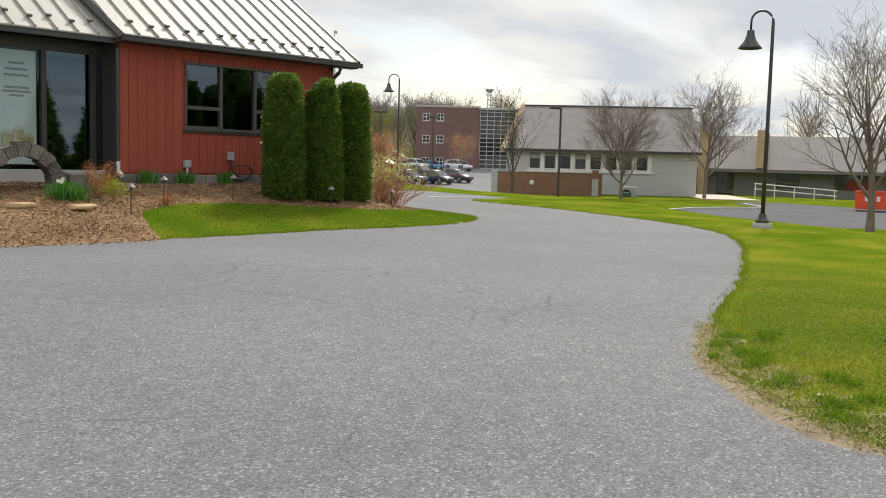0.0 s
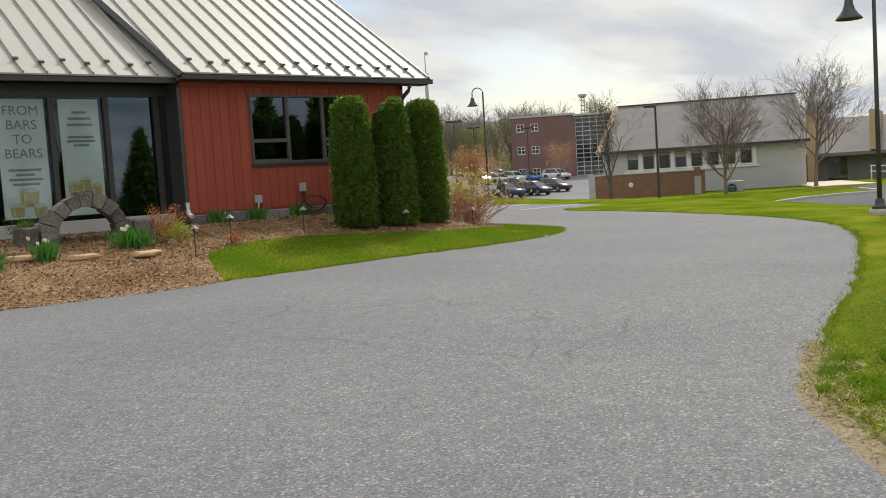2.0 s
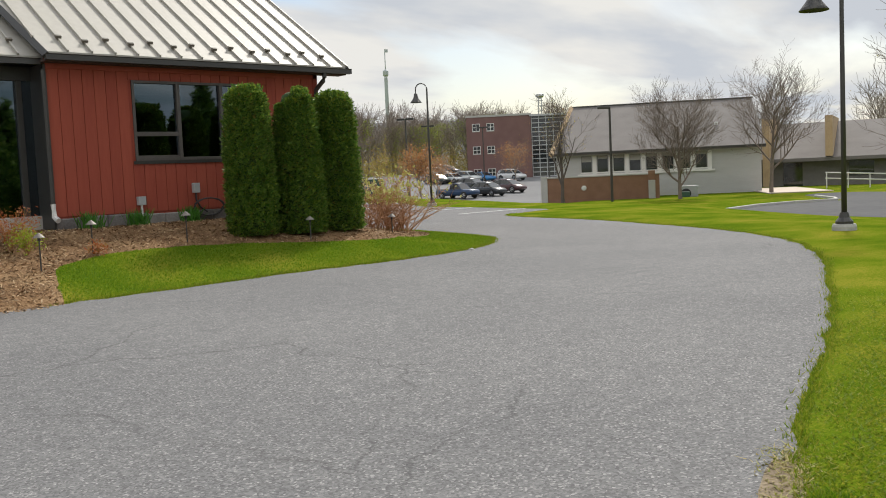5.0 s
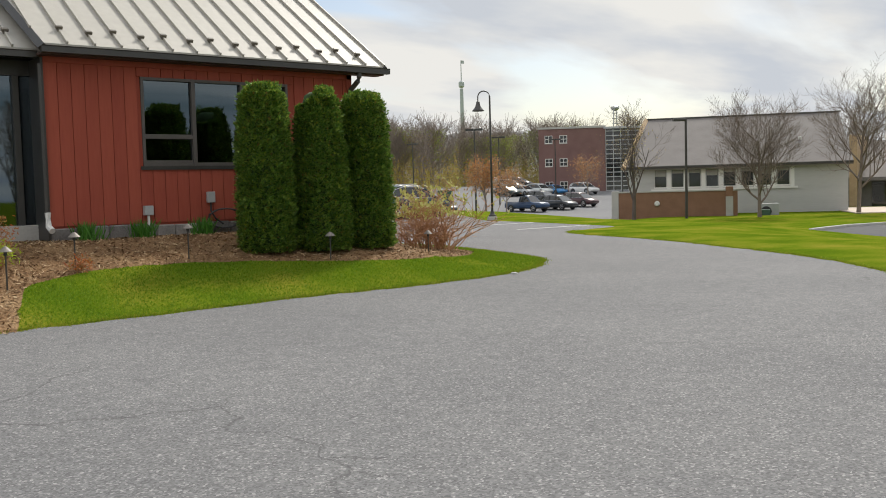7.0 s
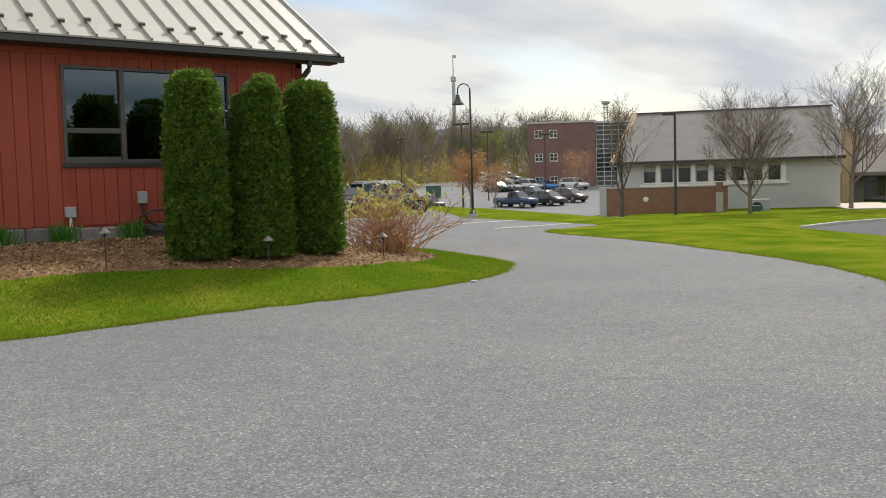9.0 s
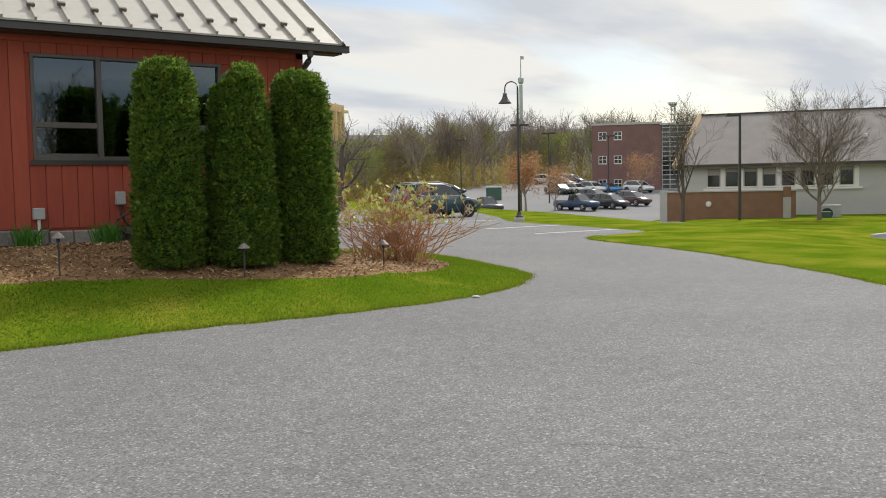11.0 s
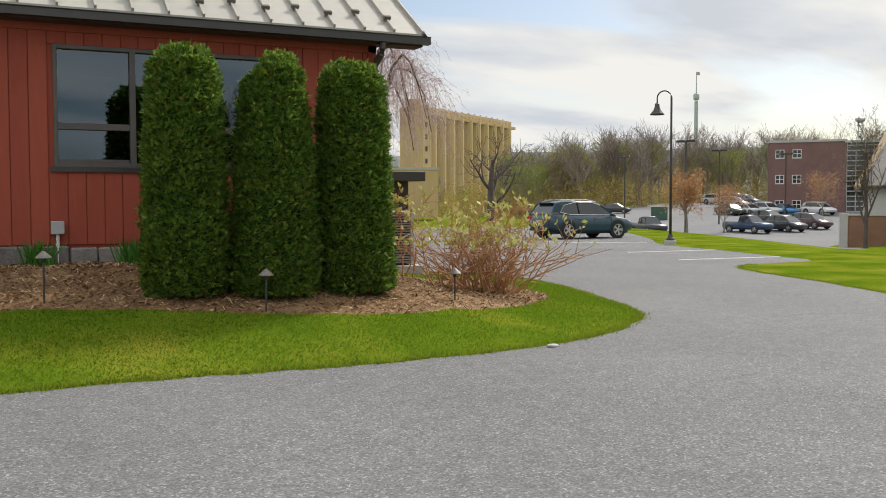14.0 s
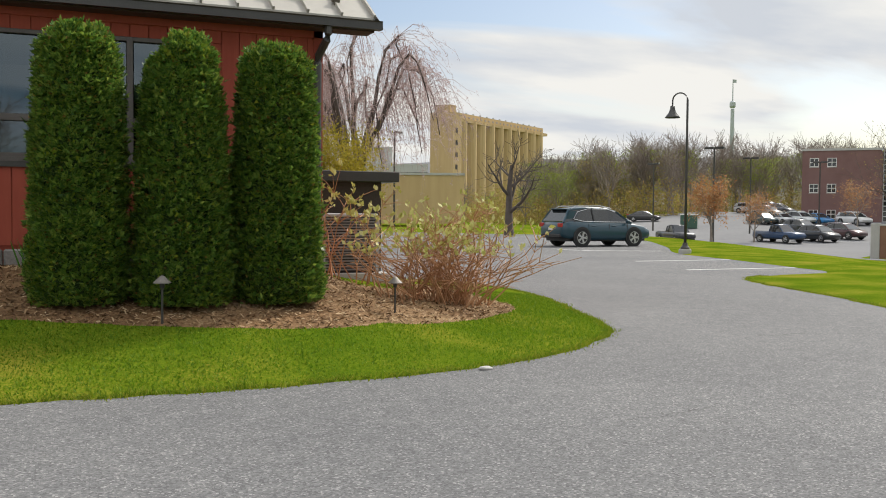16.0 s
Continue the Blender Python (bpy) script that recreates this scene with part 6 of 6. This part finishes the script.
part("roof", boxed(-8.5, 30.5, -0.6, 10.5, 3.2, 3.7), "shingle", far_house)
for i in range(5):
    part("window", boxed(-5 + 6 * i, -2 + 6 * i, -0.05, 0, 1.0, 2.4), "car_glass", far_house)
walk_pad = part("concrete_walk", boxed(0, 13, -2.2, 2.2, -0.02, 0.05, 0.01), "walk")
walk_pad.matrix_world = pose(52.5, 15.5, height(56, 19) + 0.03, 0, 0, 38)
tagged(walk_pad, "pale concrete entrance walk", "walkway", kind="structure")
rail = thing("handrail", framed(60.5, 17.5, height(61, 16) - 0.1, 0.36, -0.93), "long white pipe handrail beside the walk", "railing")
for z in (0.5, 0.95):
    part("rail", tubed([(0, 0, z + 0.4), (6.5, 0, z)], 0.05, 6), "white", rail)
for i in range(5):
    part("post", tubed([(0.1 + 1.55 * i, 0, -0.2), (0.1 + 1.55 * i, 0, 1.33 - 0.095 * i)], 0.045, 6), "white", rail)


def dumpster(x, y, turn, L):
    d = thing("dumpster", pose(x, y, height(x, y) + 0.02, 0, 0, turn), "open-topped orange-red steel roll-off dumpster", "dumpster", "roll-off dumpsters")
    bm = bmesh.new()
    for a in ((0, L, 0, 0.06), (0, L, 1.74, 1.8), (0, 0.06, 0.06, 1.74), (L - 0.06, L, 0.06, 1.74)):
        box(bm, a[0], a[1], a[2], a[3], 0.15, 1.2)
    box(bm, 0, L, 0, 1.8, 0.12, 0.2)
    part("box", bm, "dumpster", d)
    for i in range(int(L / 0.45) + 1):
        part("rib", boxed(0.45 * i, 0.45 * i + 0.1, -0.07, 0.0, 0.15, 1.15), "dumpster", d)
    part("top_rail", boxed(-0.03, L + 0.03, -0.08, 0.03, 1.15, 1.25), "dumpster", d)
    for i in range(3):
        part("marking", boxed(0.55 + 0.33 * i, 0.75 + 0.33 * i, -0.076, -0.072, 0.6, 0.9), "white", d, "plain white marking")


dumpster(44.5, 3.3, -72, 1.9)
dumpster(45.4, 1.2, -66, 1.6)
gf = thing("board_fence", framed(15.4, -9.45, height(14.0, -10.7) - 0.08, -0.748, -0.663), "low grey board screen fence at the lawn edge", "fence")
for i in range(16):
    part("board", boxed(0.245 * i, 0.245 * i + 0.24, -0.02, 0.02, -0.2, 1.0, 0.004), "fence", gf)
part("cap_rail", boxed(-0.03, 3.95, -0.06, 0.06, 1.0, 1.05, 0.01), "fence", gf)
for xx in (-0.04, 1.9, 3.85):
    part("post", boxed(xx, xx + 0.1, 0.02, 0.12, -0.3, 1.0), "fence", gf)
kerb_line = smooth_line([(30, 8.1), (34, 8.6), (37, 8.2), (39.4, 6.9), (41.5, 8.0), (46, 11.8)])
for a, b in zip(kerb_line[:-1:2], kerb_line[2::2]):
    d = math.hypot(b[0] - a[0], b[1] - a[1])
    o = part("kerb", boxed(0, d - 0.01, -0.09, 0.09, -0.15, 0.13, 0.02), "concrete")
    o.matrix_world = pose(a[0], a[1], height(a[0], a[1]), 0, 0, math.degrees(math.atan2(b[1] - a[1], b[0] - a[0])))
    tagged(o, "pale concrete kerb stone beside the service road", "kerb", "kerb stones", "structure")

# ---- woods and hills ----
wr = random.Random(12)
woods = []
for i in range(5):
    me, tips = branching(100 + i, 12, spread=0.8 + 0.1 * i, levels=4, trunk=0.2, count=(11, 7, 6), upright=0.6, twig=0.02, first=0.25)
    t = thing("woodland_tree", pose(78 + 5 * i, 142, 0), "tall leafless woodland tree beyond the parking lot", "tree", "woodland trees")
    part_mesh("trunk", me, "woods_bark", t)
    if i in (1, 3, 4):
        soup("crown", flecks(tips[tips[:, 2] < np.percentile(tips[:, 2], 75)], 5000 if i > 1 else 3000, 0.12, 0.13, np.random.default_rng(i)), "lime_leaf" if i == 3 else "haze_leaf", t)
    woods.append(t)
for i in range(270):
    b = radians(wr.uniform(8, 47))
    d = wr.uniform(150, 225)
    x, y = -4 + d * math.sin(b), -12 + d * math.cos(b)
    if b > radians(38.5) and d < 175:
        continue
    if b < radians(28.5) and (wr.random() < 0.75 or d > 175):
        continue
    k = wr.choice((0, 0, 1, 2, 2, 3, 3, 4))
    s = wr.uniform(0.85, 1.28) * (0.55 if b < radians(29) else 1.0)
    c = copy_thing(woods[k], pose(x, y, height(x, y) - 0.3, 0, 0, wr.uniform(0, 360)))
    c.scale = (s, s, s)
for x, y, s, k in ((24, -34, 0.8, 0), (36, -30, 0.8, 2), (60, -12, 0.75, 4), (66, -22, 0.8, 1), (70, -3, 0.7, 4), (100, 30, 1.0, 0), (112, 50, 1.1, 2), (-70, -40, 1.0, 0), (-60, -55, 1.1, 1), (-45, -70, 1.1, 2), (-25, -66, 1.0, 4), (-8, -72, 1.1, 0), (10, -62, 1.0, 2), (120, 95, 1.1, 0), (128, 100, 1.2, 2), (118, 108, 1.1, 1), (-80, -15, 1.0, 2)):
    c = copy_thing(woods[k], pose(x, y, height(x, y), 0, 0, x * 13))
    c.scale = (s, s, s)
def conifer(x, y, h, r, seed):
    """A dense dark spruce with tiers of drooping sprays."""
    g = np.random.default_rng(seed)
    t = thing("spruce", pose(x, y, height(x, y)), "tall dense dark green spruce beyond the driveway", "evergreen tree", "spruces")
    part("trunk", tubed([(0, 0, -0.3), (0, 0, h * 0.9)], [0.22, 0.04], 7), "dark_bark", t)
    # dark cone imitates the shade between the spruce's tiers
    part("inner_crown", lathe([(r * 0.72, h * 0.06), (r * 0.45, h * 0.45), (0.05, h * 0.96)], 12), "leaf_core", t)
    m = 9000
    f = 1 - np.sqrt(g.uniform(0, 1, m))
    tier = 0.78 + 0.32 * np.abs((f * 13) % 1 - 0.5) * 2
    a = g.uniform(0, 6.283, m)
    rr = r * (1 - f) ** 0.9 * tier * g.uniform(0.75, 1.08, m)
    c = np.stack([rr * np.cos(a), rr * np.sin(a), h * (0.04 + 0.96 * f)], 1)
    soup("crown", flecks(c, m, 0.12, 0.34, g), "leaf", t)
    return t


spruce = conifer(4.6, -54.0, 9.0, 2.1, 3)
for x, y, s in ((9, -47, 0.75), (12.5, -44, 0.8), (16, -42.5, 0.9), (20, -41, 1.05), (24, -39.5, 1.2), (28, -37, 1.1), (32, -34, 1.2), (36, -31, 1.1), (-4, -66, 0.9), (14, -60, 1.1)):
    c = copy_thing(spruce, pose(x, y, height(x, y), 0, 0, x * 29))
    c.scale = (s * 1.15, s * 1.15, s)
rng = np.random.default_rng(5)
n = 120000
b, d = np.radians(rng.uniform(23, 48, n)), rng.uniform(148, 215, n)
zz = np.minimum(np.abs(rng.normal(0, 1, n)) * 2.6, rng.uniform(2.0, 5.0, n))
tuft = np.array([noise.noise((math.degrees(q) * 0.55, w * 0.05, 0)) for q, w in zip(b, d)])
keep = (tuft > -0.18) & ((b < math.radians(38.5)) | (d > 178))
ux, uy = -4 + d * np.sin(b), -12 + d * np.cos(b)
c = np.stack([ux, uy, heights(ux, uy) + zz * (1.1 + 1.0 * np.clip(tuft, -0.3, 0.4))], 1)[keep]
soup("undergrowth", flecks(c, len(c) * 1, 0.25, 0.26, rng), "haze_leaf", None, "tangled brown and green spring undergrowth below the woods", "stuff", "undergrowth")
bm = bmesh.new()
prev = None
for i in range(61):
    a = radians(-40 + 2.5 * i)
    h = (96 + 18 * noise.noise((i * 0.23, 2, 0)) + 9 * noise.noise((i * 0.9, 5, 0))) * (1 - 0.75 * float(ease(-40 + 2.5 * i, 44, 60)))
    cur = [bm.verts.new((1500 * math.sin(a), 1500 * math.cos(a), -5)), bm.verts.new((1700 * math.sin(a), 1700 * math.cos(a), h)), bm.verts.new((2000 * math.sin(a), 2000 * math.cos(a), -5))]
    if prev:
        for k in range(2):
            bm.faces.new((prev[k], prev[k + 1], cur[k + 1], cur[k]))
    prev = cur
hill = part("backdrop", bm, "hill", smooth=True)
tagged(hill, "distant wooded hills on the horizon", "hills", kind="structure")
